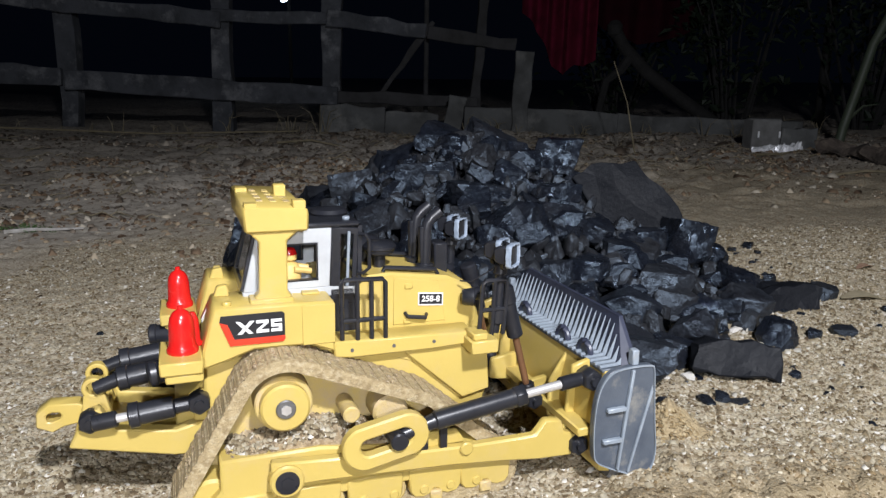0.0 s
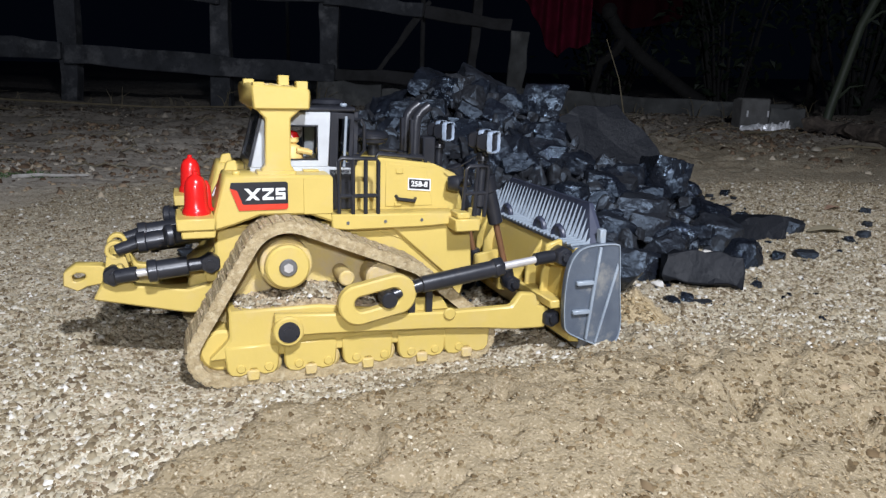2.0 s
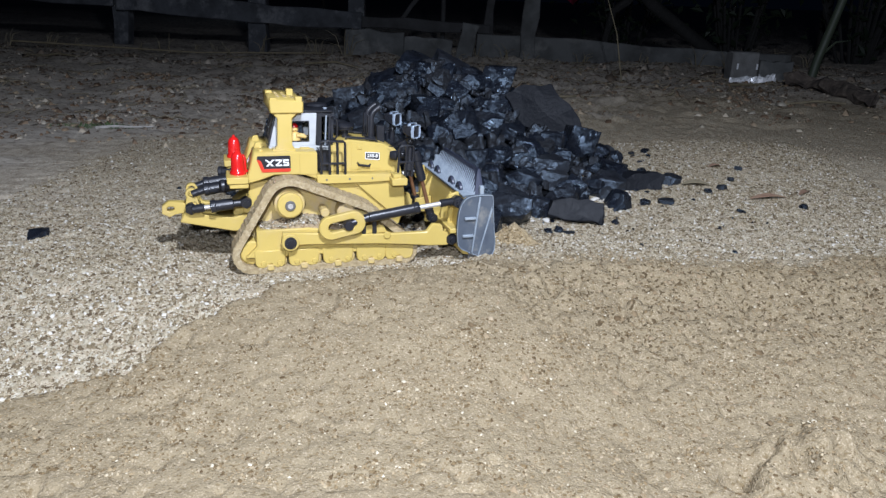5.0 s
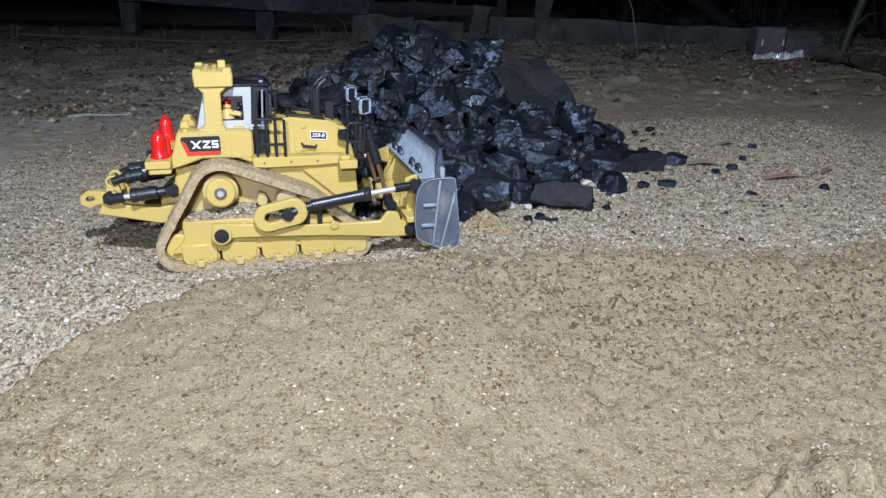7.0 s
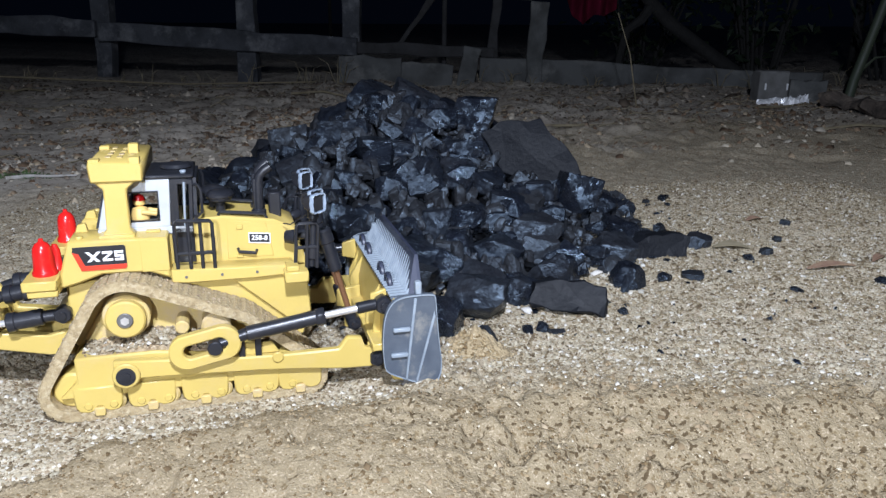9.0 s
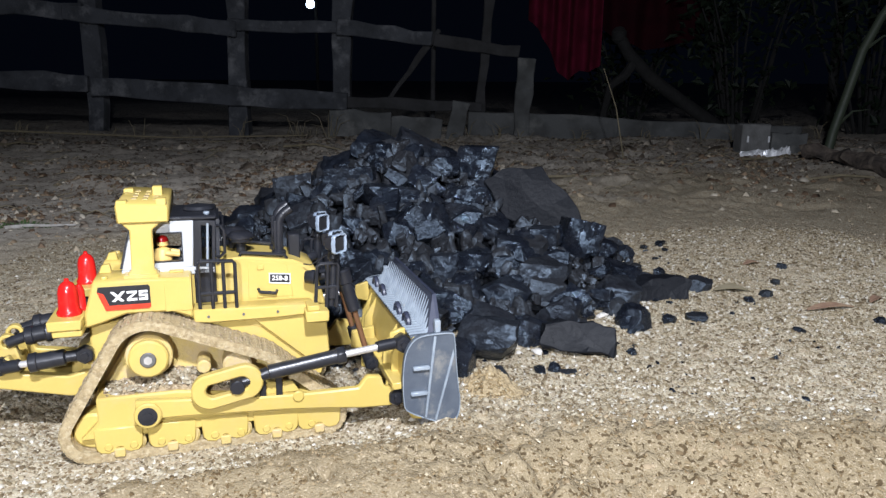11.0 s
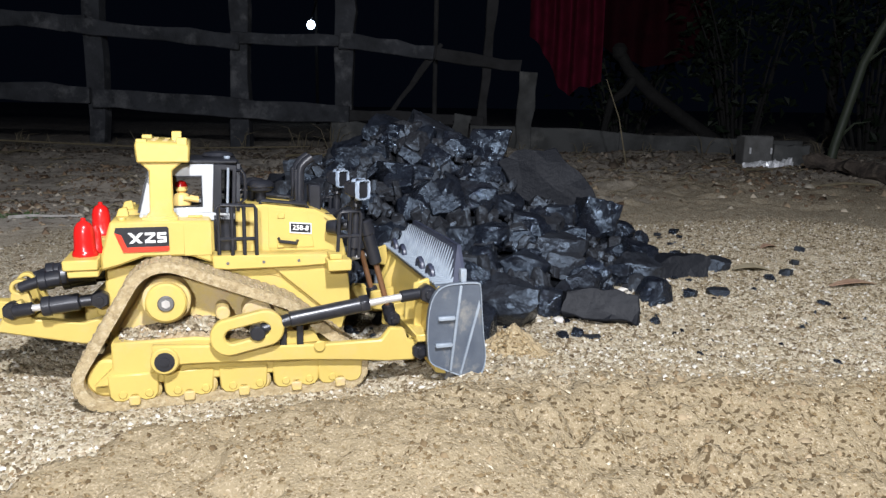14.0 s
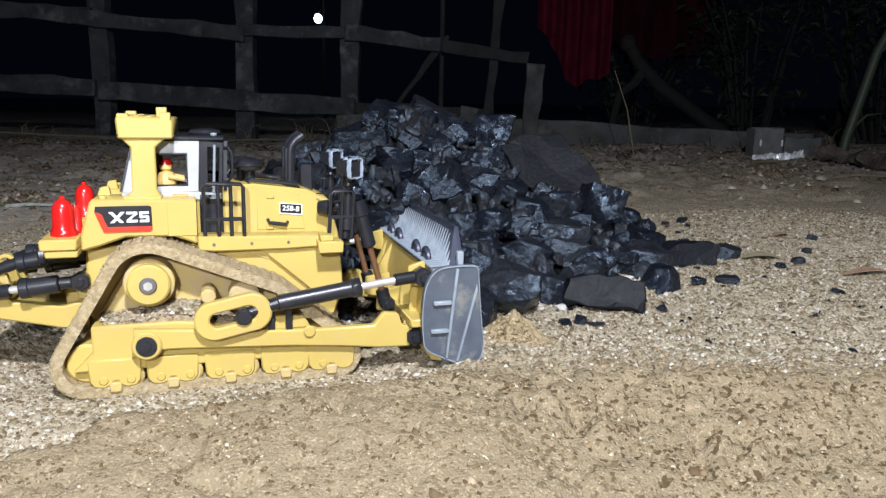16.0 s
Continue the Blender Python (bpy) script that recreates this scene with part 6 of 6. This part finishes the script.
def weed(x, y, n, h, seed, bm):
    rg = random.Random(seed)
    for _ in range(n):
        a = rg.uniform(0, 6.28)
        l = h * rg.uniform(0.5, 1.0)
        lean = rg.uniform(0.2, 0.9)
        p = Vector((x + rg.uniform(-0.03, 0.03), y + rg.uniform(-0.03, 0.03), 0))
        p.z = gz(p.x, p.y) - 0.01
        q = p + Vector((math.cos(a) * l * lean * 0.4, math.sin(a) * l * lean * 0.4, l * 0.6))
        r = p + Vector((math.cos(a) * l * lean, math.sin(a) * l * lean, l * (1 - 0.4 * lean)))
        tube([p, q, r], 0.0024, 4, bm=bm, taper=0.3)
    return bm


tufts = bmesh.new()
for i in range(34):
    weed(-2.9 + i * 0.15 + _rng.uniform(-0.05, 0.05), _rng.uniform(3.75, 4.1), _rng.randint(2, 6), _rng.uniform(0.05, 0.16), 100 + i, tufts)
weed(-0.66, 3.8, 6, 0.2, 140, tufts)
weed(-0.5, 3.85, 7, 0.22, 141, tufts)
tagged(part("dry_weeds", tufts, M_straw, None), "dry straw-coloured weeds along the fence", "weeds", kind="stuff")


def stick(name, pts, r, material, label, taper=0.6):
    tagged(part(name, tube(pts, r, 7, taper=taper), material, None), label, "stick", "sticks lying about")


stick("leaning_twig", [(0.85, 3.0, gz(0.85, 3.0)), (0.82, 3.05, 0.2), (0.77, 3.1, 0.36)], 0.0035, M_straw, "thin pale dry stalk standing out of the ground", 0.5)
stick("stick", [(-0.785, 1.385, gz(-0.785, 1.385) + 0.003), (-0.745, 1.402, gz(-0.745, 1.402) + 0.006), (-0.71, 1.412, gz(-0.71, 1.412) + 0.004), (-0.66, 1.434, gz(-0.66, 1.434) + 0.004)], 0.0045, M_pale_stick, "pale grey stripped stick lying on the ground", 0.5)
for i in range(9):
    x, y, a = _rng.uniform(-2.4, 1.6), _rng.uniform(2.2, 3.6), _rng.uniform(-0.5, 0.5)
    l = _rng.uniform(0.1, 0.35)
    stick("stick", [(x, y, gz(x, y) + 0.006), (x + l * 0.5, y + a * l * 0.5, gz(x + l * 0.5, y + a * l * 0.5) + 0.01), (x + l, y + a * l, gz(x + l, y + a * l) + 0.006)], 0.006, M_straw, "thin dry stick lying on the ground")
stick("stick", [(-2.3, 3.72, gz(-2.3, 3.72) + 0.05), (-1.3, 3.74, gz(-1.3, 3.74) + 0.03), (-0.6, 3.7, gz(-0.6, 3.7) + 0.02)], 0.0055, M_straw, "long pale dry stick at the yard's edge")


def dry_leaf(x, y, l, w, yaw, material, label):
    bm = bmesh.new()
    rows = []
    for i in range(9):
        u = i / 8
        ww = w * math.sin(math.pi * min(1, 0.06 + 0.9 * u)) * 0.5
        c = 0.003 * math.sin(u * 3) + 0.0015
        rows.append([bm.verts.new((l * (u - 0.5), k * ww, c + abs(k) * ww * 0.35)) for k in (-1, 0, 1)])
    for a, b in zip(rows, rows[1:]):
        for k in range(2):
            bm.faces.new((a[k], a[k + 1], b[k + 1], b[k]))
    ext = bmesh.ops.extrude_face_region(bm, geom=list(bm.faces))
    for v in ext["geom"]:
        if isinstance(v, bmesh.types.BMVert):
            v.co.z -= 0.0012
    ob = part("dry_leaf", bm, material, None)
    ob.matrix_world = pose(x, y, gz(x, y) + 0.001, 0, 0, yaw)
    tagged(ob, label, "leaf", "dead leaves on the grit")


def mound(cx, cy, rx, ry, h, seed):
    """A crumbly heap of sand: a dome of loose crumbs with an uneven outline."""
    bm = bmesh.new()
    nu, nv = 40, 14
    top = bm.verts.new((cx, cy, gz(cx, cy) + h))
    rings = []
    for j in range(1, nv + 1):
        k = j / nv
        ring = []
        for i in range(nu):
            a = 6.2832 * i / nu
            w = 1 + 0.3 * noise.noise(Vector((math.cos(a) * 1.6, math.sin(a) * 1.6, seed)))
            x, y = cx + math.cos(a) * k * rx * w, cy + math.sin(a) * k * ry * w
            q = Vector((x, y, seed))
            z = gz(x, y) + h * (math.cos(k * math.pi) + 1) / 2 + 0.35 * h * (1 - k) * noise.noise(q * 60) + 0.0035 * noise.noise(q * 210) - (0.006 if j == nv else 0)
            ring.append(bm.verts.new((x, y, z)))
        rings.append(ring)
    for i in range(nu):
        bm.faces.new((top, rings[0][i], rings[0][(i + 1) % nu]))
    for a, b in zip(rings, rings[1:]):
        for i in range(nu):
            bm.faces.new((a[i], b[i], b[(i + 1) % nu], a[(i + 1) % nu]))
    bmesh.ops.recalc_face_normals(bm, faces=bm.faces)
    return bm


M_clump = mat("crumbly_sand", (0.34, 0.264, 0.15), 0.9, second=(0.24, 0.177, 0.098), scale=140, dust=(0.42, 0.34, 0.21), dust_scale=320, dust_mix=(0.52, 0.66), bump=0.003, bump_scale=240)
tagged(part("sand_clump", mound(0.192, 0.572, 0.034, 0.028, 0.02, 4.0), M_clump, None, smooth=False), "crumbly tan sand clump beside the blade", "sand")

M_log = mat("rotten_wood", (0.07, 0.055, 0.045), 0.9, second=(0.032, 0.026, 0.022), scale=30, bump=0.006, bump_scale=60, dust=(0.17, 0.14, 0.11), dust_scale=24)
rotten = bmesh.new()
tube([(1.56, 2.9, gz(1.56, 2.9) + 0.03), (1.62, 2.78, gz(1.62, 2.78) + 0.03), (1.65, 2.62, gz(1.65, 2.62) + 0.03), (1.67, 2.42, gz(1.67, 2.42) + 0.03)], 0.026, 14, bm=rotten, taper=1.0)
bmesh.ops.subdivide_edges(rotten, edges=[e for e in rotten.edges if e.calc_length() > 0.04], cuts=3)
for v in rotten.verts:
    v.co += 0.026 * noise.noise_vector(v.co * 14) + 0.013 * noise.noise_vector(v.co * 37)
tagged(part("rotten_log", rotten, M_log, None, smooth=False), "crumbling reddish-brown log lying on the earth", "log")

straw = bmesh.new()
rg = random.Random(31)
for _ in range(620):
    x = rg.uniform(-2.4, 2.0)
    y = rg.uniform(max(1.45, 1.6 + 0.8 * x), 3.8)
    a, l, z = rg.uniform(-0.9, 0.9), rg.uniform(0.02, 0.075), gz(x, y)
    dx, dy = math.cos(a) * l, math.sin(a) * l
    tube([(x, y, z + 0.002), (x + dx * 0.5, y + dy * 0.5, gz(x + dx * 0.5, y + dy * 0.5) + rg.uniform(0.004, 0.014)), (x + dx, y + dy, gz(x + dx, y + dy) + 0.003)], 0.0019, 4, bm=straw, taper=0.6)
tagged(part("straw_litter", straw, M_straw, None), "short bits of dry straw strewn on brown earth", "straw", kind="stuff")

dry_leaf(0.655, 0.83, 0.07, 0.018, 12, M_dry, "curled brown dry leaf lying on the grit")
dry_leaf(0.55, 0.905, 0.05, 0.026, -8, M_straw, "flat tan bark flake lying on the grit")
dry_leaf(0.62, 1.02, 0.03, 0.012, 20, M_dry, "curled brown dry leaf lying on the grit")
dry_leaf(0.73, 0.86, 0.035, 0.012, 40, M_dry, "curled brown dry leaf lying on the grit")
grass = bmesh.new()
for i in range(22):
    weed(-0.88 + 0.0075 * i, 1.415 + 0.012 * (i % 3), 11, 0.02, 160 + i, grass)
tagged(part("grass_patch", grass, M_grass, None), "small patch of short green grass", "grass", kind="stuff")

# distant lamp beyond the fence
lamp_pole = new("distant_lamp")
lamp_pole.location = (-1.55, 9.0, gz(-1.55, 9.0))
tagged(lamp_pole, "small bright white lamp far off in the dark", "lamp")
bulb = part("bulb", lathe([(0.011, -0.052), (0.038, -0.038), (0.051, 0.0), (0.038, 0.038), (0.011, 0.052)], (0, 0, 1.165 - lamp_pole.location.z), 16), glow_material("lamp_glow", (0.62, 0.78, 1.0), 9), lamp_pole)
part("pole", tube([(0.0, 0.35, -0.1), (0.0, 0.35, 1.5)], 0.02, 8), M_bark, lamp_pole)
part("arm", tube([(0.0, 0.35, 1.45), (0.0, 0.02, 1.24)], 0.01, 6), M_bark, lamp_pole)

# ---- loose grit on the ground ----
M_pebble = pebble_material("pebbles", ((0.0, (0.08, 0.054, 0.03)), (0.3, (0.2, 0.156, 0.092)), (0.6, (0.3, 0.252, 0.168)), (0.88, (0.39, 0.346, 0.255)), (1.0, (0.6, 0.57, 0.51))))
M_mid = pebble_material("dull_pebbles", ((0.0, (0.12, 0.086, 0.052)), (0.4, (0.24, 0.19, 0.125)), (0.85, (0.34, 0.285, 0.205)), (1.0, (0.5, 0.45, 0.36))))
M_earth_bits = pebble_material("earth_crumbs", ((0.0, (0.055, 0.042, 0.03)), (0.4, (0.14, 0.108, 0.08)), (0.8, (0.27, 0.22, 0.17)), (1.0, (0.5, 0.45, 0.37))))
M_crumb = pebble_material("sand_crumbs", ((0.0, (0.085, 0.054, 0.024)), (0.4, (0.17, 0.118, 0.058)), (0.75, (0.28, 0.212, 0.122)), (0.95, (0.38, 0.31, 0.2)), (1.0, (0.56, 0.5, 0.38))))
M_clod = pebble_material("sand_clods", ((0.0, (0.11, 0.072, 0.035)), (0.35, (0.205, 0.148, 0.083)), (0.8, (0.285, 0.215, 0.13)), (1.0, (0.37, 0.295, 0.195))))
M_clump_bits = pebble_material("clump_crumbs", ((0.0, (0.14, 0.09, 0.04)), (0.4, (0.28, 0.205, 0.105)), (0.85, (0.38, 0.295, 0.17)), (1.0, (0.5, 0.43, 0.3))))
M_left = pebble_material("clods_and_stones", ((0.0, (0.09, 0.055, 0.033)), (0.5, (0.24, 0.165, 0.105)), (0.8, (0.37, 0.295, 0.2)), (1.0, (0.55, 0.5, 0.41))))
M_pale = pebble_material("pale_stones", ((0.0, (0.3, 0.27, 0.22)), (0.5, (0.5, 0.48, 0.42)), (1.0, (0.7, 0.69, 0.66))))
nrng = np.random.RandomState(21)


def near_points(n, x0, x1, y0, y1, want):
    """Points thrown over a stretch of ground, kept by the share that want(x, y) gives."""
    x, y = nrng.uniform(x0, x1, n), nrng.uniform(y0, y1, n)
    k = nrng.rand(n) < want(x, y)
    return np.stack([x[k], y[k]], -1)


pts = near_points(330000, -0.62, 0.9, 0.12, 1.35, lambda x, y: (1 - sand_mask(x, y)) * (0.6 + 0.4 * smooth(vnoise(x, y, 9), -0.3, 0.2)) * (1 - 0.7 * smooth(y - 0.5 * x, 0.6, 1.1)))
scatter("gravel_grit", nrng, pts, 0.0009 + 0.0024 * nrng.rand(len(pts)) ** 3, M_pebble, "pale and brown grit lying loose", 0.1)
pts = near_points(190000, -0.4, 0.8, 0.06, 0.62, lambda x, y: sand_mask(x, y) * (0.13 + 0.4 * smooth(vnoise(x, y, 40), 0.12, 0.38) + 0.25 * smooth(vnoise(x, y, 13), 0.1, 0.4)))
scatter("sand_crumbs", nrng, pts, 0.0006 + 0.0016 * nrng.rand(len(pts)) ** 4, M_crumb, "damp brown and tan sand crumbs", 0.25)
pts = near_points(9000, -0.1, 0.8, 0.06, 0.6, lambda x, y: sand_mask(x, y) * (0.12 + 0.88 * smooth(x + 0.4 * vnoise(x, y, 5), 0.1, 0.4)) * (0.1 + 0.9 * smooth(vnoise(x, y, 11) + vnoise(x, y, 31), 0.0, 0.45)))
scatter("sand_clods", nrng, pts, 0.0012 + 0.0032 * nrng.rand(len(pts)) ** 3, M_clod, "damp brown sand clods", 0.15)
pts = near_points(60000, -1.4, 1.9, 1.0, 2.9, lambda x, y: smooth(y, 1.0, 1.25) * (1 - 0.6 * smooth(y, 1.3, 1.7) * smooth(x, 0.2, 0.5)) * (1 - 0.9 * smooth(y - 0.8 * x, 1.1, 1.9)) * (0.35 + 0.65 * smooth(vnoise(x, y, 4), -0.2, 0.25)))
scatter("mid_grit", nrng, pts, 0.0012 + 0.0028 * nrng.rand(len(pts)) ** 4, M_mid, "pale and brown grit lying loose", 0.1)
pts = near_points(30000, -2.8, 2.4, 1.4, 4.0, lambda x, y: np.maximum(smooth(y - 0.93 * x, 1.3, 2.0), smooth(y, 2.3, 2.8)) * (0.3 + 0.7 * smooth(vnoise(x, y, 3), -0.2, 0.2)))
scatter("far_grit", nrng, pts, 0.002 + 0.009 * nrng.rand(len(pts)) ** 3, M_earth_bits, "stones and crumbs on brown earth", 0.1)
pts = near_points(1500, -2.6, 2.3, 2.2, 3.85, lambda x, y: smooth(y - 0.3 * x, 2.0, 2.4) * smooth(vnoise(x, y, 2.3), -0.1, 0.25))
scatter("earth_clods", nrng, pts, 0.01 + 0.022 * nrng.rand(len(pts)) ** 2.5, M_earth_bits, "reddish-brown clods of dug earth", 0.0)
pts = near_points(12000, -1.9, -0.1, 1.2, 2.7, lambda x, y: smooth(y + 0.5 * x + 0.5 * vnoise(x, y, 3), 0.55, 0.9) * (0.15 + 0.85 * smooth(vnoise(x, y, 5), -0.1, 0.3)))
scatter("small_clods", nrng, pts, 0.0025 + 0.0095 * nrng.rand(len(pts)) ** 3, M_left, "brown clods and pale stones on the earth", 0.1)
pts = near_points(7000, 0.25, 2.3, 1.45, 3.3, lambda x, y: smooth(y + 0.4 * vnoise(x, y, 3), 1.6, 2.3) * (0.1 + 0.9 * smooth(vnoise(x, y, 4), -0.05, 0.3)))
scatter("soil_clods", nrng, pts, 0.003 + 0.013 * nrng.rand(len(pts)) ** 3, M_left, "brown clods and crumbs of dug soil", 0.1)
pts = near_points(420, -0.05, 0.5, 0.6, 0.86, lambda x, y: np.exp(-((np.hypot((x - 0.05) / 0.43, (y - 1.1) / 0.43) - 1.0) / 0.1) ** 2))
scatter("pale_stones", nrng, pts, 0.0015 + 0.0035 * nrng.rand(len(pts)) ** 2, M_pale, "small white stones at the foot of the heap", 0.3)
pts = near_points(5000, 0.15, 0.25, 0.53, 0.62, lambda x, y: np.exp(-(((x - 0.194) / 0.026) ** 2 + ((y - 0.57) / 0.022) ** 2) * 1.3))
dome = 0.019 * (np.cos(np.pi * np.minimum(1, np.hypot((pts[:, 0] - 0.192) / 0.034, (pts[:, 1] - 0.572) / 0.028))) + 1) / 2
scatter("clump_crumbs", nrng, pts, 0.0009 + 0.0016 * nrng.rand(len(pts)) ** 2, M_clump_bits, "tan and brown crumbs on the sand clump", 0.1, ground_height(pts[:, 0], pts[:, 1]) + dome)
pts = near_points(900, -0.1, 0.75, 0.58, 1.05, lambda x, y: 0.75 * np.exp(-((x - 0.3) ** 2 / 0.09 + (y - 0.72) ** 2 / 0.03)))
scatter("coal_crumbs", nrng, pts, 0.0012 + 0.004 * nrng.rand(len(pts)) ** 3, M_rubble, "small black coal crumbs on the grit")

for side in (-1, 1):
    n = 1500
    lx, ly = nrng.uniform(-0.088, 0.03, n), side * nrng.uniform(0.047, 0.0755, n)
    top = 0.0495 + 0.0085 * np.exp(-((lx + 0.03) / 0.035) ** 2) - 0.004 * ((np.abs(ly) - 0.046) / 0.03) ** 2 - np.maximum(0, lx) * 0.16
    w = [dozer.matrix_world @ Vector(q) for q in zip(lx.tolist(), ly.tolist(), top.tolist())]
    xy = np.array([(q.x, q.y) for q in w])
    scatter("track_gravel", nrng, xy, 0.0008 + 0.0019 * nrng.rand(n) ** 2, M_pebble, "pale and brown gravel caught inside the track", 0.2, np.array([q.z for q in w]))


def joined_lumps(name, places, material, label):
    """Small broken pieces, joined as one rubble mesh; places: x, y, z, size."""
    rg = random.Random(77)
    cos, tris, base = [], [], 0
    for x, y, z, size in places:
        me = SMALL[rg.randrange(len(SMALL))]
        co = np.empty(len(me.vertices) * 3)
        me.vertices.foreach_get("co", co)
        m = pose(0, 0, 0, rg.uniform(0, 360), rg.uniform(0, 360), rg.uniform(0, 360)).to_3x3()
        m = np.array(m) * np.array([rg.uniform(0.7, 1.5), rg.uniform(0.6, 1.1), rg.uniform(0.4, 0.8)])[None] * size
        cos.append(co.reshape(-1, 3) @ m.T + (x, y, z))
        v = np.empty(len(me.polygons) * 3, int)
        me.polygons.foreach_get("vertices", v)
        tris.append(v.reshape(-1, 3) + base)
        base += len(me.vertices)
    P, T = np.vstack(cos), np.vstack(tris)
    me = bpy.data.meshes.new(name)
    me.vertices.add(len(P))
    me.vertices.foreach_set("co", P.ravel())
    me.loops.add(T.size)
    me.loops.foreach_set("vertex_index", T.ravel())
    me.polygons.add(len(T))
    me.polygons.foreach_set("loop_start", np.arange(0, T.size, 3))
    me.polygons.foreach_set("loop_total", np.full(len(T), 3))
    me.update()
    me.materials.append(material)
    return tagged(new(name, me), label, "coal", kind="stuff")


shards = []
while len(shards) < 1500:
    x, y = _rng.uniform(-0.28, 0.45), _rng.uniform(0.68, 1.2)
    h = heap_height(x, y)
    if h > 0.002:
        size = 0.009 + 0.02 * _rng.random() ** 2
        shards.append((x, y, h - 0.008 + _rng.uniform(-0.004, 0.014), size))
for _ in range(45):
    a, r = _rng.uniform(-2.6, 0.2), abs(_rng.gauss(0, 0.03))
    x, y = 0.05 + math.cos(a) * (0.43 + r), 1.1 + math.sin(a) * (0.42 + r)
    size = 0.005 + 0.014 * _rng.random() ** 3
    lump(x, y, gz(x, y) + size * 0.2, size * 1.1, size * 0.6, label="small black coal chip lying on the grit", chip=True)
joined_lumps("coal_shards", shards, M_rubble, "small black coal shards between the lumps")

# white stones lying between the lumps at the foot of the heap
M_white_stone = mat("white_stone", (0.62, 0.6, 0.56), 0.7, second=(0.48, 0.45, 0.4), scale=220, dust=(0.4, 0.34, 0.25), dust_scale=300, dust_mix=(0.55, 0.75), bump=0.0004, bump_scale=400)
stone_rng = random.Random(5)
stone_mesh = lump_mesh(stone_rng)
stone_mesh.name, stone_mesh.materials[0] = "white_stone", M_white_stone
for x, y, w in ((0.230, 0.762, 0.0150), (0.250, 0.685, 0.0150), (0.229, 0.687, 0.0075), (0.245, 0.746, 0.0105), (0.347, 0.812, 0.0150), (0.269, 0.780, 0.0067)):
    ob = new("white_stone", stone_mesh)
    ob.matrix_world = Matrix.Translation((x, y, gz(x, y) + w * 0.2)) @ pose(0, 0, 0, 0, 0, stone_rng.uniform(0, 360)) @ Matrix.Diagonal((w, w * 0.75, w * 0.55, 1))
    tagged(ob, "small white stone lying at the foot of the heap", "stone", "white stones at the heap")
